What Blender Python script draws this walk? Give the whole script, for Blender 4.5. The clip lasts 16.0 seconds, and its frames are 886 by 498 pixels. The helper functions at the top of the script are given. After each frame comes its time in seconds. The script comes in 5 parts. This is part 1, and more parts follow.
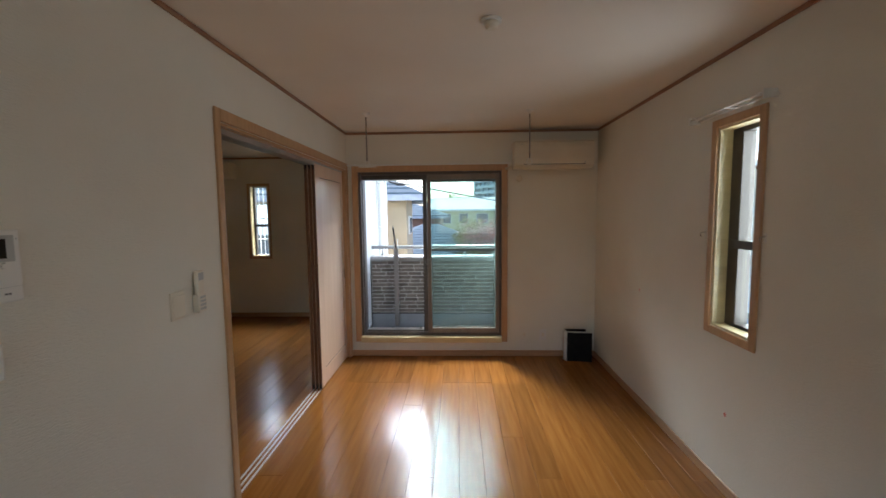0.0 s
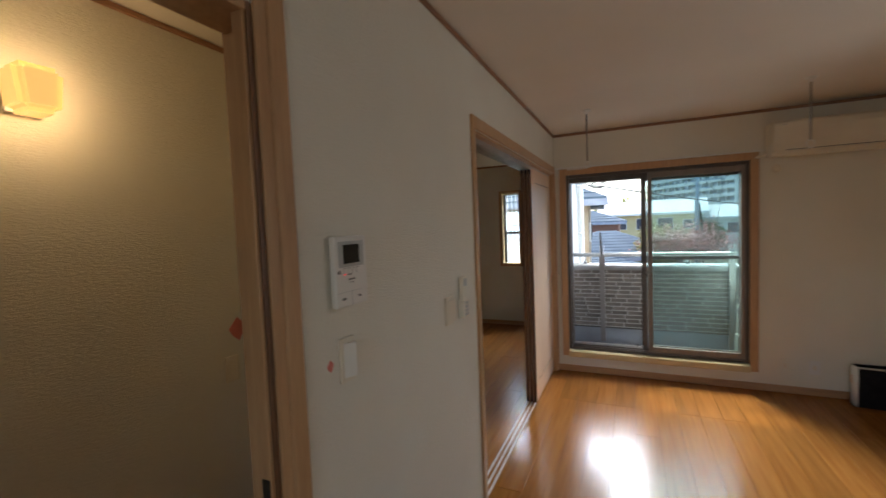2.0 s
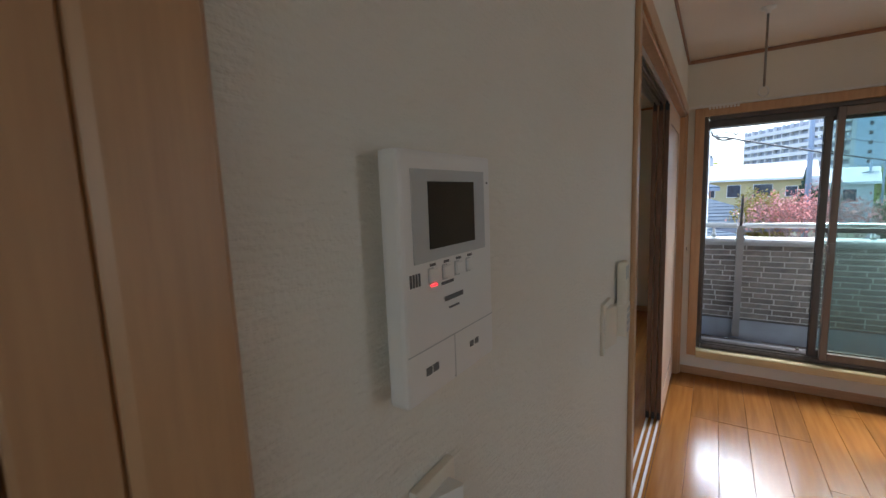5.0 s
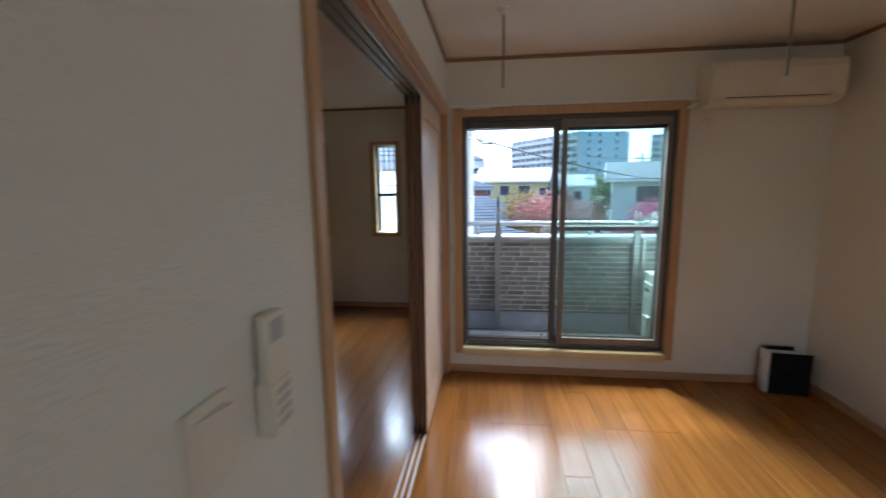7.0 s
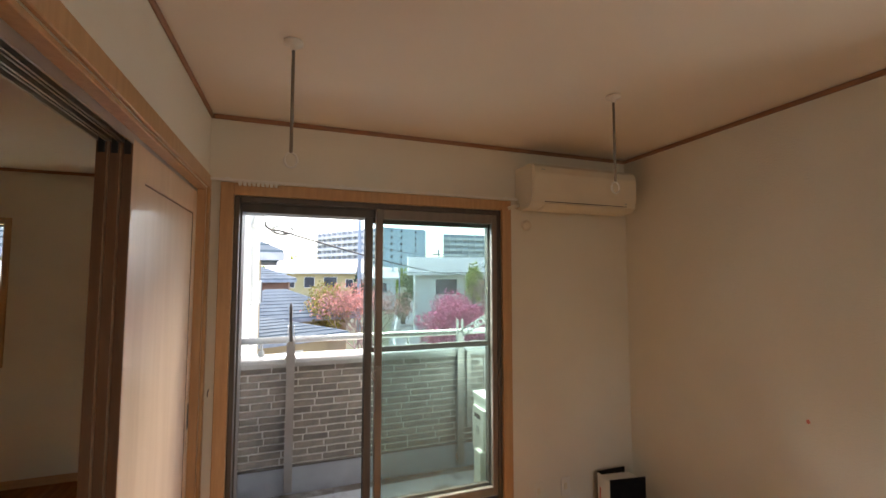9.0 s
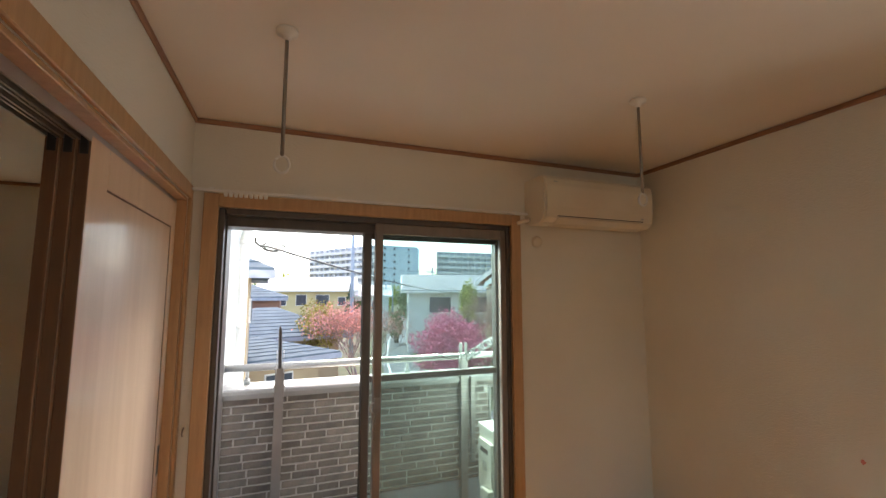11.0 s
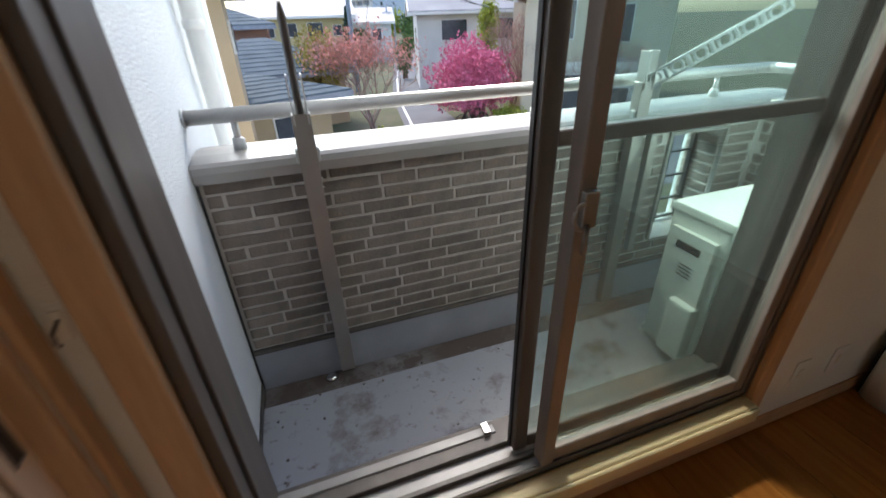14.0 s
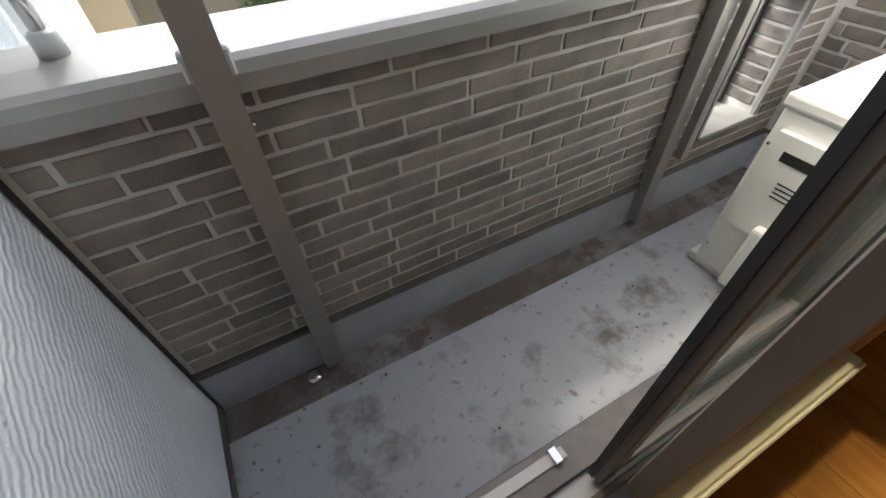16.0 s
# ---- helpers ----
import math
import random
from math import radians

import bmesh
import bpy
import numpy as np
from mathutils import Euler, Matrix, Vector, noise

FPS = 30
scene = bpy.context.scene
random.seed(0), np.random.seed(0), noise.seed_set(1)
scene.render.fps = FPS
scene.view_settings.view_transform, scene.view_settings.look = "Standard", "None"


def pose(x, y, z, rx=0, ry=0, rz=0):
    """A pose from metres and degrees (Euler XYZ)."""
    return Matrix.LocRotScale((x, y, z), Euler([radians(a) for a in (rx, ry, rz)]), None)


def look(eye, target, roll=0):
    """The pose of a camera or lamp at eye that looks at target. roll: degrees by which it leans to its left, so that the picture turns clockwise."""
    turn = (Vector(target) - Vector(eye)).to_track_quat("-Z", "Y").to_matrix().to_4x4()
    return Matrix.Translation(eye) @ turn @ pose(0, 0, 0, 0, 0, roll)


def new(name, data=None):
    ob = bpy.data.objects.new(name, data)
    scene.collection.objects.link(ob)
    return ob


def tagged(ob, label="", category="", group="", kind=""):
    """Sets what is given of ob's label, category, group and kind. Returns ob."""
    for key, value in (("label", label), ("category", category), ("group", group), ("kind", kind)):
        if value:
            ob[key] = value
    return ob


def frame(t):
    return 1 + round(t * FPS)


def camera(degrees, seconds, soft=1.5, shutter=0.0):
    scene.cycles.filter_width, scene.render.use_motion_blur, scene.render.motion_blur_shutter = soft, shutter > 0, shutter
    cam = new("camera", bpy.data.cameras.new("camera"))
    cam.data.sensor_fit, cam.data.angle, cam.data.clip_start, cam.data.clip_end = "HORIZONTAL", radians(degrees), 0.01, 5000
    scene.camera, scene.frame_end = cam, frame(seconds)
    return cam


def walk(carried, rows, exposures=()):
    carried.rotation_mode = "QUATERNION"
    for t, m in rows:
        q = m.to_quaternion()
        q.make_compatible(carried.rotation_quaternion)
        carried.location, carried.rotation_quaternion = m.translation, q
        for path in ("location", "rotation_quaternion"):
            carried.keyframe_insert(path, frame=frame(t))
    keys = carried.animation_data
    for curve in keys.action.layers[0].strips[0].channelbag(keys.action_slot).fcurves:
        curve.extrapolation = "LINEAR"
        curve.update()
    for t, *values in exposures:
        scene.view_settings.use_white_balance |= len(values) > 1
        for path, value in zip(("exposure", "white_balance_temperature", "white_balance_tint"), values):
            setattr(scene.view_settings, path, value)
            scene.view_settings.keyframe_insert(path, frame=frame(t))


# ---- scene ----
cam = camera(93.9, 16.0, shutter=0.5)
PATH = [
    (0, (0.238, 0.099, 1.549), (0.163, 2.09, 1.376), -0.6),
    (0.5, (0.217, 0.101, 1.535), (-0.002, 2.085, 1.405), -0.9),
    (1, (0.146, 0.098, 1.545), (-0.319, 2.039, 1.426), -1.4),
    (1.5, (0.002, 0.103, 1.549), (-0.666, 1.985, 1.431), -1.9),
    (2, (-0.23, 0.169, 1.535), (-1.06, 1.986, 1.423), -2.3),
    (2.5, (-0.373, 0.306, 1.533), (-1.329, 2.059, 1.417), -2.5),
    (3, (-0.478, 0.457, 1.518), (-1.512, 2.164, 1.388), -2.4),
    (3.5, (-0.614, 0.607, 1.499), (-1.699, 2.279, 1.327), -2.3),
    (6, (-0.746, 0.921, 1.47), (-1.786, 2.599, 1.152), -1.2),
    (6.5, (-0.654, 1.08, 1.457), (-1.321, 2.939, 1.14), -1.1),
    (7, (-0.593, 1.328, 1.488), (-0.83, 3.291, 1.186), -0.7),
    (7.5, (-0.577, 1.561, 1.474), (-0.424, 3.544, 1.261), -0.1),
    (8, (-0.558, 1.787, 1.508), (-0.112, 3.734, 1.405), 0.0),
    (8.5, (-0.516, 2.011, 1.56), (0.118, 3.907, 1.609), -0.0),
    (11, (-0.507, 2.38, 1.592), (0.184, 4.245, 1.806), -0.0),
    (11.5, (-0.565, 2.482, 1.575), (0.071, 4.374, 1.585), -0.8),
    (12, (-0.636, 2.759, 1.531), (-0.046, 4.659, 1.319), -1.2),
    (12.5, (-0.625, 3.048, 1.484), (-0.102, 4.927, 1.044), -1.9),
    (13, (-0.588, 3.353, 1.454), (-0.078, 5.173, 0.799), -2.0),
    (13.5, (-0.583, 3.632, 1.402), (-0.066, 5.38, 0.58), -2.0),
    (14, (-0.561, 3.907, 1.356), (0.0, 5.563, 0.385), -1.9),
    (14.5, (-0.514, 4.143, 1.331), (0.082, 5.693, 0.216), -2.1),
    (15, (-0.552, 4.338, 1.314), (0.096, 5.737, 0.04), -1.8),
    (15.5, (-0.554, 4.46, 1.285), (0.097, 5.742, -0.105), -2.0),
    (16, (-0.532, 4.5, 1.249), (0.108, 5.731, -0.192), -2.1),
]
EXPOSURE = [(0.0, 2.25, 6250, 9), (2.5, 2.2, 6500, 9), (3.7, 2.2, 6400, 9), (5.8, 2.3, 5750, 8), (6.5, 2.35, 5650, 7), (7.0, 2.25, 5750, 8), (7.6, 2.4, 6300, 9), (8.5, 2.62, 7400, 13),
            (11.0, 2.55, 7400, 13), (11.5, 2.4, 6500, 10), (12.5, 2.1, 6400, 9), (13.5, 1.7, 6600, 10), (15.0, 1.6, 7100, 10), (16.0, 1.6, 7100, 10)]
walk(cam, [(t, look(eye, target, roll)) for t, eye, target, roll in PATH], EXPOSURE)

SKY, SUN, LAMP_GLOW = 0.15, 0.55, 0.2
LIGHT_A, LIGHT_B, LIGHT_E, LIGHT_S, BULB = 320.0, 420.0, 2.0, 1.6, 0.62

# ---- world and sun ----
world = bpy.data.worlds.new("world")
scene.world = world
world.use_nodes = True
wn = world.node_tree.nodes
sky = wn.new("ShaderNodeTexSky")
sky.sky_type = "NISHITA"
sky.sun_disc = False
SUN_DIR = Vector((-0.35, 1.0, 2.05)).normalized()
sky.sun_elevation = math.asin(SUN_DIR.z)
sky.sun_rotation = math.atan2(SUN_DIR.x, SUN_DIR.y)
sky.air_density, sky.dust_density, sky.ozone_density = 1.0, 2.0, 1.0
world.node_tree.links.new(sky.outputs[0], wn["Background"].inputs[0])
wn["Background"].inputs[1].default_value = SKY
sun = new("sun", bpy.data.lights.new("sun", "SUN"))
sun.data.energy, sun.data.angle, sun.data.color = SUN, radians(4.0), (1.0, 0.95, 0.88)
sun.matrix_world = look(SUN_DIR * 50, (0, 0, 0))



def skylight(name, eye, target, wide, high, watts, color=(1.0, 0.97, 0.93)):
    """An area lamp added in place of the sky's light, at or beyond a window opening."""
    d = bpy.data.lights.new(name, "AREA")
    d.shape, d.size, d.size_y, d.energy, d.color = "RECTANGLE", wide, high, watts, color
    new(name, d).matrix_world = look(eye, target)


# The first two are panels hung outside, out of view, to strengthen the sky's light.
skylight("skylight_balcony", (0.3, 9.5, 5.6), (0.0, 4.2, 1.1), 7.0, 3.0, LIGHT_A)
skylight("skylight_second_room", (-2.4, 8.7, 4.1), (-2.2, 5.4, 0.8), 4.5, 2.0, LIGHT_B, (0.86, 0.95, 1.0))
skylight("skylight_east", (1.86, 2.327, 1.447), (0.0, 2.327, 1.447), 0.32, 1.08, LIGHT_E, (0.92, 0.98, 1.0))
# Fill lamp added behind the walk, in an unseen, assumed opening.
skylight("fill_south", (0.4, -2.66, 1.45), (0.7, 0.6, 2.5), 1.5, 0.95, LIGHT_S)

bulb = new("hall_bulb", bpy.data.lights.new("hall_bulb", "POINT"))
bulb.data.energy, bulb.data.color, bulb.data.shadow_soft_size = BULB, (1.0, 0.66, 0.32), 0.03
bulb.location = (-1.825, 0.825, 1.99)

# ---- materials ----


def pbr(name, c1, c2=None, scale=6.0, rough=0.6, bump=0.0, bscale=60.0, metal=0.0, rvar=0.0, stretch=(1, 1, 1), spec=0.5, rand=0.0, coat=0.0, fine=0.0):
    """A two-scale procedural surface: slow colour drift, fine grain, fine relief."""
    m = bpy.data.materials.new(name)
    m.use_nodes = True
    n, l = m.node_tree.nodes, m.node_tree.links
    b = n["Principled BSDF"]
    b.inputs["Metallic"].default_value = metal
    b.inputs["Roughness"].default_value = rough
    b.inputs["Specular IOR Level"].default_value = spec
    b.inputs["Coat Weight"].default_value = coat
    b.inputs["Coat Roughness"].default_value = 0.08
    c2 = c2 or tuple(v * 0.88 for v in c1)
    tc = n.new("ShaderNodeTexCoord")
    mp = n.new("ShaderNodeMapping")
    mp.inputs["Scale"].default_value = stretch
    l.new(tc.outputs["Object"], mp.inputs["Vector"])
    a = n.new("ShaderNodeTexNoise")
    a.inputs["Scale"].default_value = scale
    a.inputs["Detail"].default_value = 6
    l.new(mp.outputs[0], a.inputs["Vector"])
    mix = n.new("ShaderNodeMix")
    mix.data_type = "RGBA"
    mix.inputs[6].default_value = (*c1, 1)
    mix.inputs[7].default_value = (*c2, 1)
    ramp = n.new("ShaderNodeMapRange")
    ramp.inputs[1].default_value, ramp.inputs[2].default_value = 0.35, 0.68
    l.new(a.outputs[0], ramp.inputs[0])
    l.new(ramp.outputs[0], mix.inputs[0])
    col = mix.outputs[2]
    g = n.new("ShaderNodeTexNoise")
    g.inputs["Scale"].default_value = bscale
    g.inputs["Detail"].default_value = 4
    l.new(mp.outputs[0], g.inputs["Vector"])
    if rand or fine:
        hs = n.new("ShaderNodeHueSaturation")
        l.new(col, hs.inputs["Color"])
        add = n.new("ShaderNodeMath")
        add.operation = "MULTIPLY_ADD"
        if rand:
            oi = n.new("ShaderNodeObjectInfo")
            l.new(oi.outputs["Random"], add.inputs[0])
            add.inputs[1].default_value, add.inputs[2].default_value = 2 * rand, 1 - rand
        else:
            l.new(g.outputs[0], add.inputs[0])
            add.inputs[1].default_value, add.inputs[2].default_value = 2 * fine, 1 - fine
        l.new(add.outputs[0], hs.inputs["Value"])
        col = hs.outputs[0]
    l.new(col, b.inputs["Base Color"])
    if rvar:
        rr = n.new("ShaderNodeMapRange")
        rr.inputs[3].default_value, rr.inputs[4].default_value = max(0.02, rough - rvar), rough + rvar
        l.new(a.outputs[0], rr.inputs[0])
        l.new(rr.outputs[0], b.inputs["Roughness"])
    if bump:
        bp = n.new("ShaderNodeBump")
        bp.inputs["Strength"].default_value = bump
        bp.inputs["Distance"].default_value = 0.002
        l.new(g.outputs[0], bp.inputs["Height"])
        l.new(bp.outputs[0], b.inputs["Normal"])
    return m


def glass(name, tint, gloss=1.0, film=0.0):
    """A tinted pane with a faint translucent film mixed in, which veils the view behind it."""
    m = bpy.data.materials.new(name)
    m.use_nodes = True
    n, l = m.node_tree.nodes, m.node_tree.links
    n.remove(n["Principled BSDF"])
    t = n.new("ShaderNodeBsdfTransparent")
    t.inputs[0].default_value = (*tint, 1)
    g = n.new("ShaderNodeBsdfGlossy")
    g.inputs["Roughness"].default_value = 0.02
    f = n.new("ShaderNodeLayerWeight")
    p = n.new("ShaderNodeMath")
    p.operation = "POWER"
    p.inputs[1].default_value = 4.0
    k = n.new("ShaderNodeMath")
    k.operation = "MULTIPLY_ADD"
    k.inputs[1].default_value, k.inputs[2].default_value = 0.8 * gloss, 0.03 * gloss
    x = n.new("ShaderNodeMixShader")
    l.new(f.outputs["Facing"], p.inputs[0])
    l.new(p.outputs[0], k.inputs[0])
    l.new(k.outputs[0], x.inputs[0])
    l.new(t.outputs[0], x.inputs[1])
    l.new(g.outputs[0], x.inputs[2])
    veil = n.new("ShaderNodeBsdfTranslucent")
    veil.inputs[0].default_value = (0.80, 0.86, 0.83, 1)
    y = n.new("ShaderNodeMixShader")
    y.inputs[0].default_value = film
    l.new(x.outputs[0], y.inputs[1])
    l.new(veil.outputs[0], y.inputs[2])
    l.new(y.outputs[0], n["Material Output"].inputs[0])
    return m


def glow(name, color, strength):
    m = bpy.data.materials.new(name)
    m.use_nodes = True
    b = m.node_tree.nodes["Principled BSDF"]
    b.inputs["Base Color"].default_value = (*color, 1)
    b.inputs["Emission Color"].default_value = (*color, 1)
    b.inputs["Emission Strength"].default_value = strength
    return m


def wallpaper(name, c1, c2, along):
    """Embossed vinyl wallpaper: short horizontal ribs with a rough plaster relief."""
    m = pbr(name, c1, c2, scale=1.3, rough=0.62, spec=0.35)
    n, l = m.node_tree.nodes, m.node_tree.links
    tc = n.new("ShaderNodeTexCoord")
    hs = []
    for sc, st in ((300.0, (0.18, 0.18, 0.75)), (330.0, (1, 1, 1))):
        mp = n.new("ShaderNodeMapping")
        mp.inputs["Scale"].default_value = st
        t = n.new("ShaderNodeTexNoise")
        t.inputs["Scale"].default_value, t.inputs["Detail"].default_value = sc, 2
        l.new(tc.outputs["Object"], mp.inputs[0])
        l.new(mp.outputs[0], t.inputs["Vector"])
        hs.append(t)
    ad = n.new("ShaderNodeMath")
    ad.operation = "MULTIPLY_ADD"
    ad.inputs[1].default_value = 0.35
    l.new(hs[1].outputs[0], ad.inputs[0])
    l.new(hs[0].outputs[0], ad.inputs[2])
    bp = n.new("ShaderNodeBump")
    bp.inputs["Strength"].default_value, bp.inputs["Distance"].default_value = 0.7, 0.0035
    l.new(ad.outputs[0], bp.inputs["Height"])
    l.new(bp.outputs[0], n["Principled BSDF"].inputs["Normal"])
    return m


def dirty(name, base, dirt, s1, s2, lo, hi, rough=0.6, bump=0.15):
    """A coated floor with blotches and specks of dirt."""
    m = pbr(name, base, tuple(v * 0.9 for v in base), scale=2.2, rough=rough, bump=bump, bscale=120)
    n, l = m.node_tree.nodes, m.node_tree.links
    b = n["Principled BSDF"]
    src = b.inputs["Base Color"].links[0].from_socket
    tc = n.new("ShaderNodeTexCoord")
    fac = []
    for sc, a, c in ((s1, lo, hi), (s2, lo + 0.06, hi + 0.02)):
        t = n.new("ShaderNodeTexNoise")
        t.inputs["Scale"].default_value, t.inputs["Detail"].default_value, t.inputs["Roughness"].default_value = sc, 8, 0.65
        l.new(tc.outputs["Object"], t.inputs["Vector"])
        r = n.new("ShaderNodeMapRange")
        r.inputs[1].default_value, r.inputs[2].default_value = a, c
        l.new(t.outputs[0], r.inputs[0])
        fac.append(r)
    mx = n.new("ShaderNodeMath")
    mx.operation = "MAXIMUM"
    l.new(fac[0].outputs[0], mx.inputs[0])
    l.new(fac[1].outputs[0], mx.inputs[1])
    mix = n.new("ShaderNodeMix")
    mix.data_type = "RGBA"
    l.new(mx.outputs[0], mix.inputs[0])
    l.new(src, mix.inputs[6])
    mix.inputs[7].default_value = (*dirt, 1)
    l.new(mix.outputs[2], b.inputs["Base Color"])
    return m


PAPER = wallpaper("wallpaper", (0.81, 0.785, 0.70), (0.75, 0.715, 0.625), 0)
CEIL = pbr("ceiling paper", (0.86, 0.81, 0.74), (0.80, 0.74, 0.66), scale=0.9, rough=0.7, bump=0.3, bscale=160)
WOOD = pbr("trim wood", (0.55, 0.335, 0.175), (0.46, 0.27, 0.135), scale=7, rough=0.4, stretch=(6, 6, 0.5), bump=0.12, bscale=40, fine=0.12)
WOODH = pbr("trim wood level", (0.52, 0.31, 0.17), (0.43, 0.25, 0.13), scale=7, rough=0.42, stretch=(0.7, 0.7, 8), bump=0.12, bscale=40, fine=0.12)
DOORWOOD = pbr("door veneer", (0.80, 0.61, 0.45), (0.72, 0.53, 0.375), scale=4, rough=0.4, stretch=(5, 5, 0.35), bump=0.04, bscale=60, fine=0.07, coat=0.2)
EDGEWOOD = pbr("door edge", (0.20, 0.10, 0.05), (0.15, 0.075, 0.04), scale=5, rough=0.45, stretch=(8, 8, 0.4), fine=0.1)
SILL = pbr("pale sill", (0.70, 0.60, 0.36), (0.60, 0.50, 0.29), scale=4, rough=0.4, stretch=(1, 6, 6), fine=0.08)
CROWN = pbr("brown moulding", (0.36, 0.19, 0.11), (0.28, 0.14, 0.08), scale=8, rough=0.5, stretch=(0.7, 0.7, 6), fine=0.1)
PLANK = pbr("floor plank", (0.35, 0.145, 0.032), (0.25, 0.092, 0.018), scale=3.0, rough=0.2, stretch=(9, 0.55, 1), rvar=0.05, bump=0.04, bscale=22, rand=0.14, coat=0.05, spec=0.22)
SUB = pbr("floor joint", (0.12, 0.055, 0.02), scale=8, rough=0.6)
WHITE = pbr("white plastic", (0.82, 0.81, 0.78), (0.78, 0.77, 0.73), scale=5, rough=0.35, bump=0.02, bscale=200)
CREAM = pbr("cream plastic", (0.80, 0.74, 0.62), (0.74, 0.67, 0.55), scale=4, rough=0.38, bump=0.02, bscale=200)
BLACK = pbr("black plastic", (0.012, 0.012, 0.013), (0.02, 0.02, 0.02), scale=9, rough=0.45)
BOOKBLACK = pbr("black cover", (0.01, 0.01, 0.012), (0.016, 0.016, 0.018), scale=20, rough=0.75, bump=0.2, bscale=300, spec=0.12)
GREY = pbr("grey plastic", (0.50, 0.51, 0.50), (0.45, 0.46, 0.45), scale=6, rough=0.4)
INK = pbr("dark grey print", (0.13, 0.13, 0.13), scale=9, rough=0.6)
SCREEN = pbr("dark screen", (0.018, 0.018, 0.016), (0.022, 0.021, 0.018), scale=3, rough=0.08)
BRONZE = pbr("bronze aluminium", (0.085, 0.074, 0.066), (0.115, 0.098, 0.086), scale=5, rough=0.42, metal=0.2, stretch=(4, 4, 0.6), bump=0.03, bscale=150)
BRONZEL = pbr("bronze sash", (0.20, 0.168, 0.146), (0.24, 0.20, 0.175), scale=5, rough=0.42, metal=0.15, stretch=(4, 4, 0.6))
ALU = pbr("silver aluminium", (0.52, 0.51, 0.49), (0.45, 0.43, 0.41), scale=6, rough=0.34, metal=0.75, rvar=0.08, bump=0.04, bscale=90)
POSTALU = pbr("bracket aluminium", (0.33, 0.305, 0.285), (0.27, 0.25, 0.235), scale=6, rough=0.38, metal=0.55, rvar=0.08, bump=0.04, bscale=90)
ALUW = pbr("light aluminium cap", (0.34, 0.33, 0.315), (0.29, 0.28, 0.268), scale=4, rough=0.42, metal=0.25, rvar=0.08, bump=0.04, bscale=70)
CHROME = pbr("chrome", (0.75, 0.74, 0.72), (0.68, 0.67, 0.65), scale=9, rough=0.18, metal=1.0)
STEEL = pbr("dull rod steel", (0.30, 0.275, 0.25), (0.24, 0.22, 0.195), scale=9, rough=0.35, metal=0.7)
TRACK = pbr("white track", (0.80, 0.78, 0.74), (0.72, 0.69, 0.64), scale=9, rough=0.4)
STUCCO = pbr("white stucco", (0.80, 0.83, 0.84), (0.73, 0.76, 0.78), scale=1.6, rough=0.8, bump=0.3, bscale=90)
COMBED = pbr("combed stucco", (0.78, 0.81, 0.82), (0.72, 0.75, 0.77), scale=1.6, rough=0.8)
n, l = COMBED.node_tree.nodes, COMBED.node_tree.links
tc, mp, wv, bp = n.new("ShaderNodeTexCoord"), n.new("ShaderNodeMapping"), n.new("ShaderNodeTexWave"), n.new("ShaderNodeBump")
mp.inputs["Rotation"].default_value = (radians(-28), 0, 0)
wv.bands_direction = "Z"
wv.inputs["Scale"].default_value, wv.inputs["Distortion"].default_value, wv.inputs["Detail"].default_value = 23.0, 7.0, 4.0
wv.inputs["Detail Scale"].default_value, wv.inputs["Detail Roughness"].default_value = 0.8, 0.65
bp.inputs["Strength"].default_value, bp.inputs["Distance"].default_value = 0.55, 0.004
l.new(tc.outputs["Object"], mp.inputs[0])
l.new(mp.outputs[0], wv.inputs[0])
l.new(wv.outputs["Fac"], bp.inputs["Height"])
l.new(bp.outputs[0], n["Principled BSDF"].inputs["Normal"])
MORTAR = pbr("mortar", (0.62, 0.59, 0.55), (0.50, 0.47, 0.435), scale=12, rough=0.9, bump=0.4, bscale=240)
BRICK = pbr("brick face", (0.25, 0.208, 0.178), (0.165, 0.144, 0.128), scale=13, rough=0.85, bump=1.0, bscale=95, rand=0.26)
DECK = dirty("balcony deck", (0.38, 0.385, 0.395), (0.15, 0.125, 0.102), 5.5, 26.0, 0.53, 0.68, rough=0.62)
GUTTER = dirty("gutter deck", (0.26, 0.25, 0.24), (0.10, 0.075, 0.06), 3.0, 12.0, 0.32, 0.56, rough=0.55)
UPSTAND = pbr("grey upstand", (0.36, 0.38, 0.43), (0.28, 0.295, 0.33), scale=4, rough=0.55, bump=0.2, bscale=60)
UNIT = pbr("outdoor unit shell", (0.70, 0.69, 0.63), (0.63, 0.62, 0.56), scale=3, rough=0.45, bump=0.05, bscale=120)
PINKTAPE = pbr("pink tape", (0.72, 0.22, 0.18), (0.62, 0.18, 0.15), scale=30, rough=0.6)
LAMPGLASS = glow("lamp shade", (1.0, 0.56, 0.17), LAMP_GLOW)
REDLED = glow("red light", (1.0, 0.015, 0.02), 0.9)
CLEAR = glass("clear pane", (0.96, 0.985, 0.98), film=0.004)
TEAL = glass("tinted pane", (0.80, 0.885, 0.87), film=0.0035)
FROST = pbr("page white", (0.78, 0.77, 0.74), (0.70, 0.69, 0.66), scale=30, rough=0.7, stretch=(1, 60, 1))

# ---- mesh helpers ----


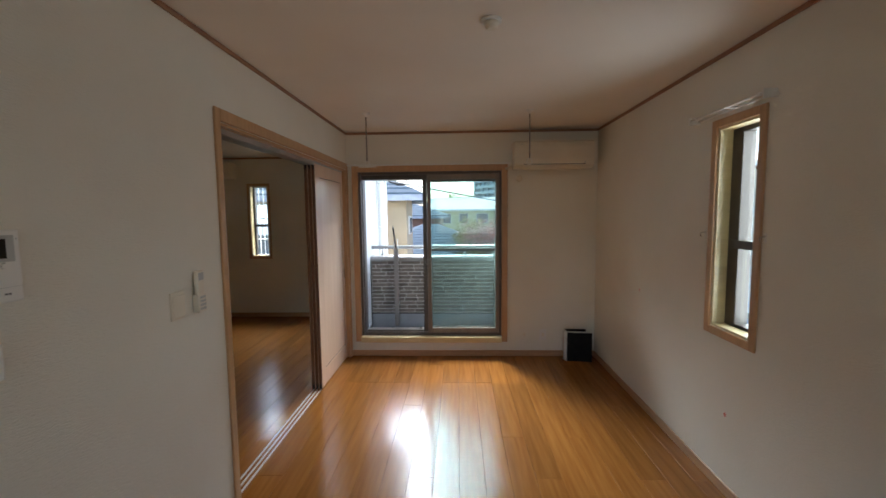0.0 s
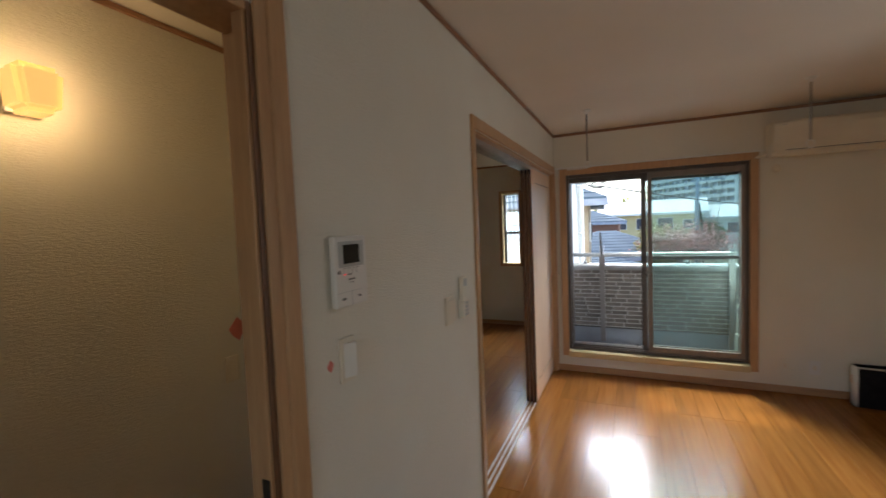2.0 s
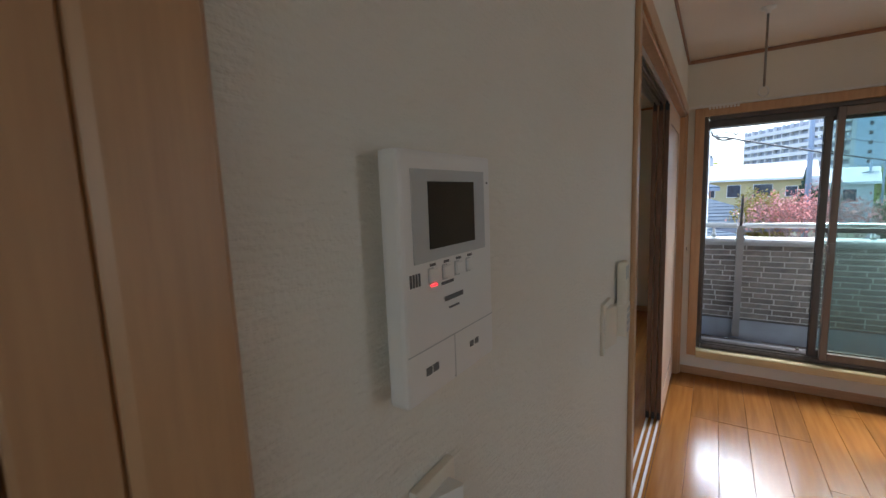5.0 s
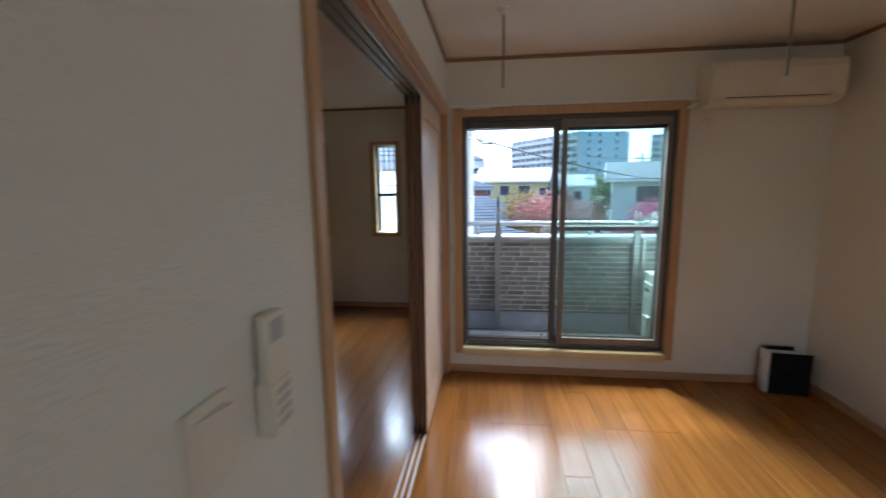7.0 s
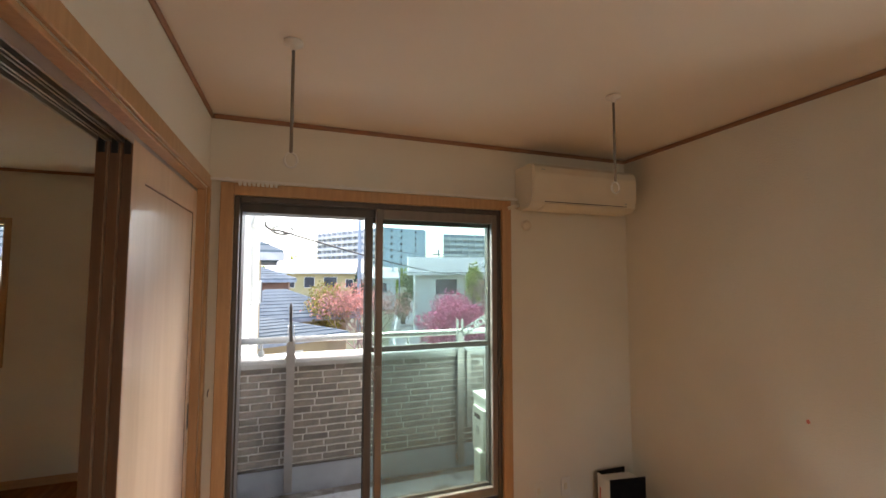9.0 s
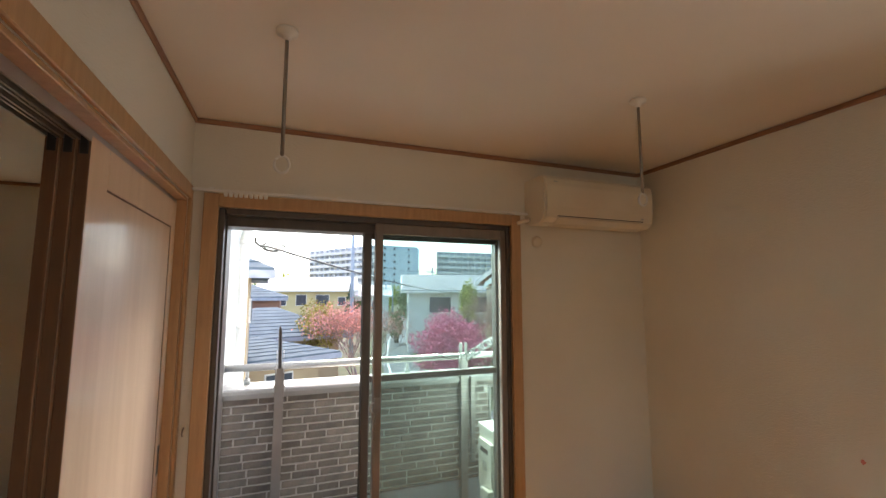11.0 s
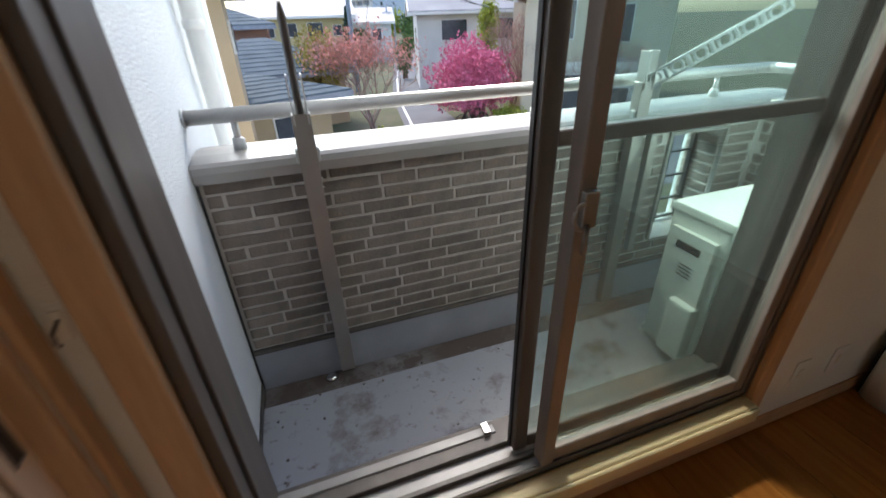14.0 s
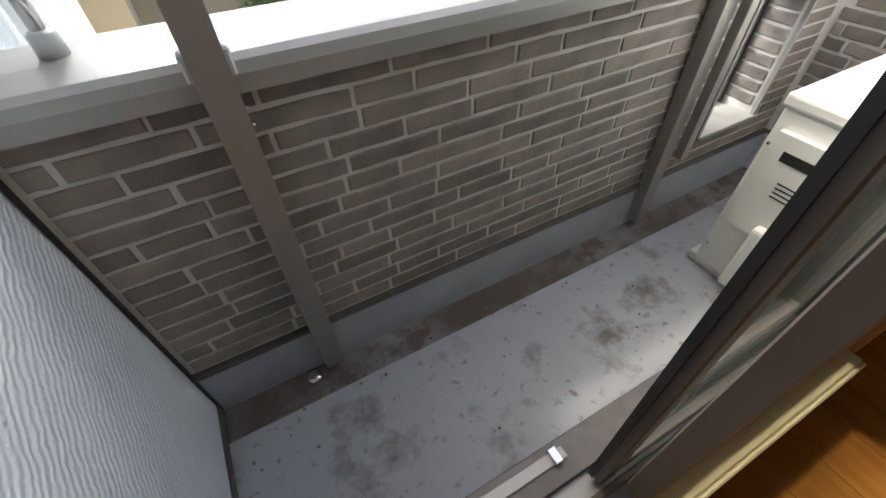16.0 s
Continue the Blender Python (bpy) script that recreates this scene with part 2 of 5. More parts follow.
def box(bm, x0, x1, y0, y1, z0, z1, bevel=0.0, seg=1, mi=0):
    vs = [bm.verts.new((x, y, z)) for x in (x0, x1) for y in (y0, y1) for z in (z0, z1)]
    fs = [bm.faces.new([vs[i] for i in q]) for q in ((0, 1, 3, 2), (4, 6, 7, 5), (0, 4, 5, 1), (2, 3, 7, 6), (0, 2, 6, 4), (1, 5, 7, 3))]
    for f in fs:
        f.material_index = mi
    if bevel:
        es = list({e for f in fs for e in f.edges})
        r = bmesh.ops.bevel(bm, geom=es, offset=bevel, segments=seg, affect="EDGES", profile=0.6)
        for f in r["faces"]:
            f.material_index = mi
    return vs


def tube(bm, pts, r, seg=10, mi=0, caps=True):
    """A round bar through pts; r is a number or one radius for each point."""
    pts = [Vector(p) for p in pts]
    rs = r if isinstance(r, (list, tuple)) else [r] * len(pts)
    rings = []
    for i, p in enumerate(pts):
        d = (pts[min(i + 1, len(pts) - 1)] - pts[max(i - 1, 0)]).normalized()
        a = d.orthogonal().normalized() if abs(d.z) > 0.95 else d.cross(Vector((0, 0, 1))).normalized()
        b = d.cross(a)
        rings.append([bm.verts.new(p + rs[i] * (a * math.cos(k * math.tau / seg) + b * math.sin(k * math.tau / seg))) for k in range(seg)])
    for q, s in zip(rings, rings[1:]):
        for k in range(seg):
            f = bm.faces.new((q[k], q[(k + 1) % seg], s[(k + 1) % seg], s[k]))
            f.smooth, f.material_index = True, mi
    if caps:
        for ring in (rings[0], rings[-1]):
            bm.faces.new(ring).material_index = mi


def prism(bm, prof, axis, a, b, mi=0, smooth=False):
    """A profile of 2D points run along an axis from a to b. axis x: (y, z); y: (x, z); z: (x, y)."""
    def at(p, v):
        return {"x": (v, p[0], p[1]), "y": (p[0], v, p[1]), "z": (p[0], p[1], v)}[axis]
    r0, r1 = [bm.verts.new(at(p, a)) for p in prof], [bm.verts.new(at(p, b)) for p in prof]
    n = len(prof)
    for k in range(n):
        f = bm.faces.new((r0[k], r0[(k + 1) % n], r1[(k + 1) % n], r1[k]))
        f.smooth, f.material_index = smooth, mi
    bm.faces.new(r0).material_index = mi
    bm.faces.new(r1).material_index = mi


def finish(name, bm, mats, root=None):
    bmesh.ops.recalc_face_normals(bm, faces=bm.faces)
    me = bpy.data.meshes.new(name)
    bm.to_mesh(me)
    bm.free()
    for m in mats if isinstance(mats, (list, tuple)) else (mats,):
        me.materials.append(m)
    ob = new(name, me)
    if root:
        ob.parent = root
        ob.matrix_parent_inverse = Matrix.Translation(-root.location)
    return ob


def thing(name, loc, label, category, group="", kind=""):
    ob = new(name)
    ob.location = loc
    ob.empty_display_size = 0.05
    return tagged(ob, label, category, group, kind)


def part(root, name, mats, make, label=""):
    bm = bmesh.new()
    make(bm)
    ob = finish(name, bm, mats, root)
    if label:
        tagged(ob, label)
    return ob


def pieces(root, name, mats, rows, label="", bevel=0.0):
    for r in rows:
        part(root, name, mats, boxes(r, bevel=bevel), label)


def solid(name, mats, make, label="", category="", kind="", group=""):
    bm = bmesh.new()
    make(bm)
    return tagged(finish(name, bm, mats), label, category, group, kind)


def boxes(*rows, bevel=0.0):
    def make(bm):
        for r in rows:
            box(bm, *r, bevel=bevel)
    return make


# ---- the plan ----
L, R, W, H = -0.94, 1.684, 4.497, 2.4      # inner faces of the living room
LB = -1.07                                  # far face of the partition
BACK = -2.6                                 # end of the living room behind the walk
BW, BN, BS = -4.3, 6.22, 1.98               # the second room: west, north, south
HW = -1.95                                  # hall's far wall
DY0, DY1, DH = 0.02, 0.80, 2.01             # doorway to the hall
OY0, OY1, OH = 2.14, 4.45, 2.012            # wide opening to the second room
WX0, WX1, WZ0, WZ1 = -0.822, 0.694, 0.222, 1.987   # balcony window
XO = 4.66                                   # outer face of the window wall
EX = -0.87                                  # stucco face beside the balcony
SOUTH = "plain painted wall with embossed white wallpaper"

solid("wall_partition", PAPER, boxes(
    (LB, L, BACK, DY0, 0, H), (LB, L, DY0, DY1, DH, H), (LB, L, DY1 + 0.002, OY0, DH, H), (LB, L, DY1 + 0.075, OY0, 0, DH),
    (LB, L, OY0, OY1, OH, H), (LB, L, OY1, W, 0, H)), "white embossed wallpaper wall with two openings", "wall", "structure")
solid("wall_window", PAPER, boxes(
    (LB, WX0, W, XO - 0.004, 0, H), (WX1, R + 0.12, W, XO - 0.004, 0, H), (WX0, WX1, W, XO - 0.004, 0, WZ0), (WX0, WX1, W, XO - 0.004, WZ1, H)),
    "white wallpapered wall round the balcony window", "wall", "structure")
RY0, RY1, RZ0, RZ1 = 2.165, 2.49, 0.895, 2.0
solid("wall_east", PAPER, boxes(
    (R, R + 0.12, BACK, RY0, 0, H), (R, R + 0.12, RY1, W, 0, H), (R, R + 0.12, RY0, RY1, 0, RZ0), (R, R + 0.12, RY0, RY1, RZ1, H)),
    "white embossed wallpaper wall with a narrow window", "wall", "structure")
# The gap in this wall is unseen, added only to hold the south fill lamp.
solid("wall_south", PAPER, boxes((LB, -0.4, BACK - 0.12, BACK, 0, H), (1.2, R + 0.12, BACK - 0.12, BACK, 0, H), (-0.4, 1.2, BACK - 0.12, BACK, 0, 0.95), (-0.4, 1.2, BACK - 0.12, BACK, 1.95, H)), "plain white wallpaper wall", "wall", "structure")
B1, B2, BZ0, BZ1 = (-2.875, -2.61), (-2.0, -1.735), 0.93, 1.975
solid("wall_second_room_north", PAPER, boxes(
    (BW, B1[0], BN, BN + 0.15, 0, H), (B1[1], B2[0], BN, BN + 0.15, 0, H), (B2[1], EX, BN, BN + 0.15, 0, H),
    (B1[0], B1[1], BN, BN + 0.15, 0, BZ0), (B1[0], B1[1], BN, BN + 0.15, BZ1, H),
    (B2[0], B2[1], BN, BN + 0.15, 0, BZ0), (B2[0], B2[1], BN, BN + 0.15, BZ1, H)), "white wallpaper wall with two narrow windows", "wall", "structure")
solid("wall_second_room_east", PAPER, boxes((LB, EX - 0.012, XO, BN, 0, H)), "white wallpaper wall of the second room", "wall", "structure")
solid("wall_second_room_west", PAPER, boxes((BW - 0.12, BW, BS - 0.12, BN + 0.15, 0, H)), "plain white wallpaper wall", "wall", "structure")
solid("wall_second_room_south", PAPER, boxes((BW, LB, BS - 0.12, BS, 0, H)), "plain white wallpaper wall", "wall", "structure")
solid("wall_hall", PAPER, boxes((HW - 0.12, HW, BACK, BS - 0.12, 0, H), (HW, LB, BACK - 0.12, BACK, 0, H)), "cream hall wall lit by a warm wall lamp", "wall", "structure")
solid("ceiling", CEIL, boxes((BW - 0.12, R + 0.12, BACK - 0.12, XO, H, H + 0.12), (BW - 0.12, EX, XO, BN + 0.15, H, H + 0.12)),
      "cream papered flat ceiling", "ceiling", "structure")
floor_ob = solid("floor", SUB, boxes((BW - 0.12, R + 0.12, BACK - 0.12, XO - 0.03, -0.16, -0.008), (BW - 0.12, EX - 0.03, XO - 0.03, BN + 0.15, -0.16, -0.008)),
                 "glossy orange-brown wooden plank floor", "floor", "structure")


def crown(bm):
    t, h = 0.012, 0.026
    z0, z1 = H - h, H - 0.002
    for b in ((L, L + t, BACK, W, z0, z1), (R - t, R, BACK, W, z0, z1), (L + t, R - t, W - t, W, z0, z1),
              (BW, LB, BN - t, BN, z0, z1), (LB - t, LB, BS, BN - t, z0, z1), (HW, HW + t, BACK, BS - 0.12, z0, z1)):
        box(bm, *b, bevel=0.003)


solid("trim", CROWN, crown, "thin brown wooden moulding under the ceiling", "moulding", "structure")


def skirting(bm):
    t, h = 0.011, 0.062
    for b in ((L, L + t, BACK, DY0 - 0.09, 0, h), (L, L + t, DY1 + 0.09, OY0 - 0.05, 0, h), (L, R - t, W - t, W, 0, h), (R - t, R, BACK, W, 0, h),
              (BW, LB, BN - t, BN, 0, h), (BW, BW + t, BS, BN - t, 0, h), (LB - t, LB, XO, BN - t, 0, h), (HW, HW + t, BACK, BS - 0.12, 0, h)):
        box(bm, *b, bevel=0.003)


solid("baseboard", WOODH, skirting, "low pale brown wooden baseboard", "baseboard", "structure")

# ---- doorway to the hall ----
hall_door = thing("door_1", (L, DY1, 0), "pale wooden door frame of the hall doorway", "door frame", kind="structure")


def hall_frame(bm):
    p = 0.014
    box(bm, L, L + p, DY1 + 0.047, DY1 + 0.097, 0, DH + 0.072, bevel=0.004)
    box(bm, L, L + p - 0.006, DY1 + 0.015, DY1 + 0.047, 0, DH + 0.03, bevel=0.002)
    box(bm, L, L + p, DY0 - 0.088, DY0, 0, DH + 0.072, bevel=0.003)
    box(bm, L, L + p, DY0, DY1 + 0.047, DH + 0.03, DH + 0.072, bevel=0.003)
    box(bm, LB - p, LB, DY0, DY1, DH, DH + 0.072, bevel=0.003)


part(hall_door, "casing", WOOD, hall_frame)
part(hall_door, "jamb", WOOD, boxes(
    (LB - 0.016, L - 0.05, DY1 + 0.06, DY1 + 0.074, 0, DH), (L - 0.036, L - 0.004, DY1 - 0.006, DY1 + 0.074, 0, DH), (LB, L, DY0, DY0 + 0.02, 0, DH),
    (LB, L, DY0 + 0.02, DY1 + 0.054, DH - 0.02, DH), bevel=0.002))
part(hall_door, "gasket", EDGEWOOD, boxes((L - 0.052, L - 0.036, DY1 + 0.012, DY1 + 0.074, 0, DH - 0.02), (L - 0.003, L + 0.001, DY1 + 0.001, DY1 + 0.014, 0, DH)))
part(hall_door, "strike_plate", BLACK, boxes((L - 0.03, L - 0.008, DY1 - 0.010, DY1 - 0.005, 0.93, 1.0), bevel=0.002), "black metal strike plate")

# ---- wide opening with its stacked sliding panels ----
opening = thing("door_2", (L, OY0, 0), "pale wooden frame of the wide opening between rooms", "door frame", kind="structure")
part(opening, "casing", WOOD, boxes(
    (L, L + 0.014, OY0 - 0.045, OY0, 0, OH + 0.062), (L, L + 0.014, OY0, W - 0.012, OH, OH + 0.062), (L, L + 0.014, OY1, OY1 + 0.04, 0, OH),
    (LB - 0.014, LB, OY0 - 0.045, OY0, 0, OH + 0.062), (LB - 0.014, LB, OY0, OY1, OH, OH + 0.062), bevel=0.003))
part(opening, "jamb", WOOD, boxes((LB, L, OY0, OY0 + 0.016, 0, OH - 0.016), (LB, L, OY1 - 0.018, OY1, 0, OH - 0.016), (LB, L, OY0, OY1, OH - 0.016, OH - 0.001), bevel=0.002))
PX = (-0.990, -1.022, -1.054)
for x in PX:
    part(opening, "head_track", ALU, boxes((x - 0.013, x - 0.008, OY0 + 0.017, OY1 - 0.019, OH - 0.046, OH - 0.017), (x + 0.008, x + 0.013, OY0 + 0.017, OY1 - 0.019, OH - 0.046, OH - 0.017),
                                           (x - 0.008, x + 0.008, OY0 + 0.017, OY1 - 0.019, OH - 0.022, OH - 0.017)), "aluminium top track")
    part(opening, "floor_track", TRACK, boxes((x - 0.0065, x + 0.0065, OY0 + 0.017, OY1 - 0.019, 0.0005, 0.004), bevel=0.001), "white floor track")


def slider(x, shift):
    y0, y1, z0, z1, t = 3.605 + shift, 4.44, 0.008, OH - 0.03, 0.0135
    p = thing("sliding_door", (x, (y0 + y1) / 2, z0), "pale wooden sliding door pushed open, standing in its track", "sliding door", "stacked sliding doors")
    s, d = 0.115, 0.005

    def leaf(bm):
        box(bm, x - t, x + t, y0 + 0.002, y0 + s, z0, z1, bevel=0.002)
        box(bm, x - t, x + t, y1 - 0.058, y1, z0, z1, bevel=0.002)
        box(bm, x - t, x + t, y0 + s, y1 - 0.058, z1 - 0.11, z1, bevel=0.002)
        box(bm, x - t, x + t, y0 + s, y1 - 0.058, z0, z0 + 0.15, bevel=0.002)
    part(p, "frame", DOORWOOD, leaf)
    part(p, "panel", DOORWOOD, boxes((x - t + d, x + t - d, y0 + s, y1 - 0.058, z0 + 0.15, z1 - 0.11)))
    for q in (-1, 1):
        g0, g1 = sorted((x + q * (t - d), x + q * (t - d + 0.001)))
        part(p, "groove", EDGEWOOD, boxes((g0, g1, y0 + s, y0 + s + 0.006, z0 + 0.15, z1 - 0.11), (g0, g1, y1 - 0.064, y1 - 0.058, z0 + 0.15, z1 - 0.11),
                                          (g0, g1, y0 + s + 0.006, y1 - 0.064, z1 - 0.116, z1 - 0.11), (g0, g1, y0 + s + 0.006, y1 - 0.064, z0 + 0.15, z0 + 0.156)), "dark shadow line round the panel")
    part(p, "edge", EDGEWOOD, boxes((x - t + 0.001, x + t - 0.001, y0, y0 + 0.003, z0 + 0.001, z1 - 0.001)), "dark brown edge band")
    part(p, "end_cap", BLACK, boxes((x - 0.009, x + 0.009, y0 - 0.003, y0 + 0.03, z1 - 0.05, z1 + 0.004), bevel=0.002), "black plastic guide cap")
    part(p, "end_cap", BLACK, boxes((x - 0.009, x + 0.009, y0 - 0.003, y0 + 0.03, z0 - 0.003, z0 + 0.045), bevel=0.002), "black plastic guide cap")
    yh = y1 - 0.03
    part(p, "pull", STEEL, boxes((x + t - 0.001, x + t + 0.0015, yh - 0.013, yh - 0.009, 0.87, 0.985), (x + t - 0.001, x + t + 0.0015, yh + 0.009, yh + 0.013, 0.87, 0.985),
                                 (x + t - 0.001, x + t + 0.0015, yh - 0.009, yh + 0.009, 0.87, 0.875), (x + t - 0.001, x + t + 0.0015, yh - 0.009, yh + 0.009, 0.98, 0.985)), "dark metal flush pull")
    part(p, "pull_cup", BLACK, boxes((x + t - 0.0005, x + t + 0.0006, yh - 0.009, yh + 0.009, 0.875, 0.98)))


for k, x in enumerate(PX):
    slider(x, 0.0)

# ---- balcony window ----
bal = thing("window_1", (0, W, WZ0), "bronze aluminium sliding balcony window with its left half open", "window", kind="structure")


def win_casing(bm):
    f, q = W - 0.022, 0.062
    box(bm, WX0 - q, WX0, f, W + 0.05, WZ0 - 0.062, WZ1 + q, bevel=0.003)
    box(bm, WX1, WX1 + q, f, W + 0.05, WZ0 - 0.062, WZ1 + q, bevel=0.003)
    box(bm, WX0, WX1, f, W + 0.05, WZ1, WZ1 + q, bevel=0.003)


part(bal, "casing", WOOD, win_casing)
part(bal, "sill", SILL, boxes((WX0, WX1, W - 0.058, W - 0.046, WZ0 - 0.062, WZ0 - 0.004), (WX0, WX1, W - 0.046, W + 0.05, WZ0 - 0.062, WZ0), bevel=0.004), "pale yellowish wooden sill")


def alu_frame(bm):
    y0, y1 = W + 0.002, XO + 0.03
    box(bm, WX0, WX0 + 0.024, y0, y1, WZ0 + 0.004, WZ1, bevel=0.002)
    box(bm, WX0 + 0.024, WX0 + 0.032, y0 + 0.055, y1, WZ0 + 0.02, WZ1 - 0.03, bevel=0.002)
    box(bm, WX1 - 0.024, WX1, y0, y1, WZ0 + 0.004, WZ1, bevel=0.002)
    box(bm, WX0 + 0.03, WX1 - 0.024, y0, y1, WZ1 - 0.028, WZ1, bevel=0.002)
    box(bm, WX0 + 0.03, WX1 - 0.024, y0 + 0.062, y1, WZ1 - 0.075, WZ1 - 0.028, bevel=0.002)
    for a, b in ((0, 0.008), (0.047, 0.062), (0.108, y1 - y0)):
        box(bm, WX0 + 0.03, WX1 - 0.024, y0 + a, y0 + b, WZ0 + 0.004, WZ0 + 0.030, bevel=0.002)


part(bal, "frame", BRONZE, alu_frame)
part(bal, "bottom_rail", ALUW, boxes((WX0 + 0.03, WX1 - 0.024, W + 0.02, XO + 0.032, WZ0 - 0.012, WZ0 + 0.012),
                                    (WX0 + 0.03, -0.16, W + 0.148, W + 0.176, WZ0 + 0.012, WZ0 + 0.036), bevel=0.002), "silver aluminium track rails")
part(bal, "shutter_box", BRONZE, boxes((WX0 + 0.05, -0.16, W + 0.075, W + 0.1, WZ1 - 0.062, WZ1 - 0.03), bevel=0.004))


def sash(y, x0, x1, zt, mid, stile, th):
    s = thing("window_sash", (x0, y, WZ0 + 0.03), "sliding glass sash in a bronze aluminium frame", "window sash", "sashes of the balcony window")
    zb = WZ0 + 0.032

    def rim(bm):
        box(bm, x0, x0 + stile, y - th, y + th, zb, zt, bevel=0.003)
        box(bm, x1 - 0.034, x1, y - 0.017, y + 0.017, zb, zt, bevel=0.003)
        box(bm, x0 + stile, x1 - 0.034, y - 0.015, y + 0.015, zb, zb + 0.05, bevel=0.003)
        box(bm, x0 + stile, x1 - 0.034, y - 0.015, y + 0.015, zt - 0.055, zt, bevel=0.003)
        if mid:
            box(bm, x0 + stile, x1 - 0.034, y - 0.013, y + 0.013, mid - 0.016, mid + 0.016, bevel=0.003)
    part(s, "rim", BRONZEL if not mid else BRONZE, rim)
    pane = part(s, "pane", TEAL, boxes((x0 + stile - 0.004, x1 - 0.03, y - 0.003, y + 0.003, zb + 0.046, zt - 0.051)), "greenish tinted glass")
    pane.visible_shadow = False
    return s


inner = sash(4.520, -0.092, WX1 - 0.026, WZ1 - 0.03, 0, 0.038, 0.023)
outer = sash(4.584, -0.142, WX1 - 0.026, WZ1 - 0.05, 1.152, 0.042, 0.017)
part(outer, "gasket", BLACK, boxes((-0.146, -0.142, 4.586, 4.6, WZ0 + 0.034, WZ1 - 0.052)), "black brush seal")


def crescent(bm):
    y = 4.497
    box(bm, -0.09, -0.058, y - 0.016, y, 1.0, 1.075, bevel=0.004, seg=2)
    tube(bm, [(-0.094 - 0.018 * math.sin(a), y - 0.02, 1.03 + 0.026 * math.cos(a)) for a in np.linspace(0, math.pi, 9)], 0.005, 8)
    tube(bm, [(-0.08, y - 0.02, 1.012), (-0.086, y - 0.026, 0.99), (-0.09, y - 0.028, 0.955)], [0.006, 0.006, 0.004], 8)


part(inner, "crescent_lock", STEEL, crescent, "metal crescent lock")

# ---- narrow window of the east wall ----


east = thing("window_2", (R, RY0, RZ0), "narrow single-hung window in a pale wooden frame", "window", kind="structure")
part(east, "casing", WOOD, boxes((R - 0.014, R, RY0 - 0.045, RY0, RZ0 - 0.045, RZ1 + 0.045), (R - 0.014, R, RY1, RY1 + 0.045, RZ0 - 0.045, RZ1 + 0.045),
                                 (R - 0.014, R, RY0, RY1, RZ1, RZ1 + 0.045), (R - 0.014, R, RY0, RY1, RZ0 - 0.045, RZ0), bevel=0.003))
part(east, "reveal", SILL, boxes((R, R + 0.07, RY0, RY0 + 0.012, RZ0, RZ1), (R, R + 0.07, RY1 - 0.012, RY1, RZ0, RZ1), (R, R + 0.07, RY0 + 0.012, RY1 - 0.012, RZ0, RZ0 + 0.012),
                                 (R, R + 0.07, RY0 + 0.012, RY1 - 0.012, RZ1 - 0.012, RZ1)))
x0 = R + 0.07
part(east, "frame", BRONZE, boxes((x0, x0 + 0.07, RY0, RY0 + 0.03, RZ0, RZ1), (x0, x0 + 0.07, RY1 - 0.095, RY1, RZ0, RZ1), (x0, x0 + 0.07, RY0 + 0.03, RY1 - 0.045, RZ0, RZ0 + 0.03),
                                  (x0, x0 + 0.07, RY0 + 0.03, RY1 - 0.045, RZ1 - 0.035, RZ1), (x0 - 0.012, x0 + 0.04, RY0 + 0.03, RY1 - 0.045, 1.34, 1.385),
                                  (x0 + 0.004, x0 + 0.03, RY1 - 0.066, RY1 - 0.045, RZ0 + 0.03, 1.34), bevel=0.002))
for z0, z1, xx in ((RZ0 + 0.03, 1.345, x0 + 0.015), (1.38, RZ1 - 0.035, x0 + 0.045)):
    g = part(east, "pane", CLEAR, boxes((xx, xx + 0.005, RY0 + 0.028, RY1 - 0.043, z0, z1)))
    g.visible_shadow = False
part(east, "latch", BRONZE, boxes((x0 - 0.014, x0, RY0 + 0.07, RY0 + 0.085, 1.05, 1.11), bevel=0.003))

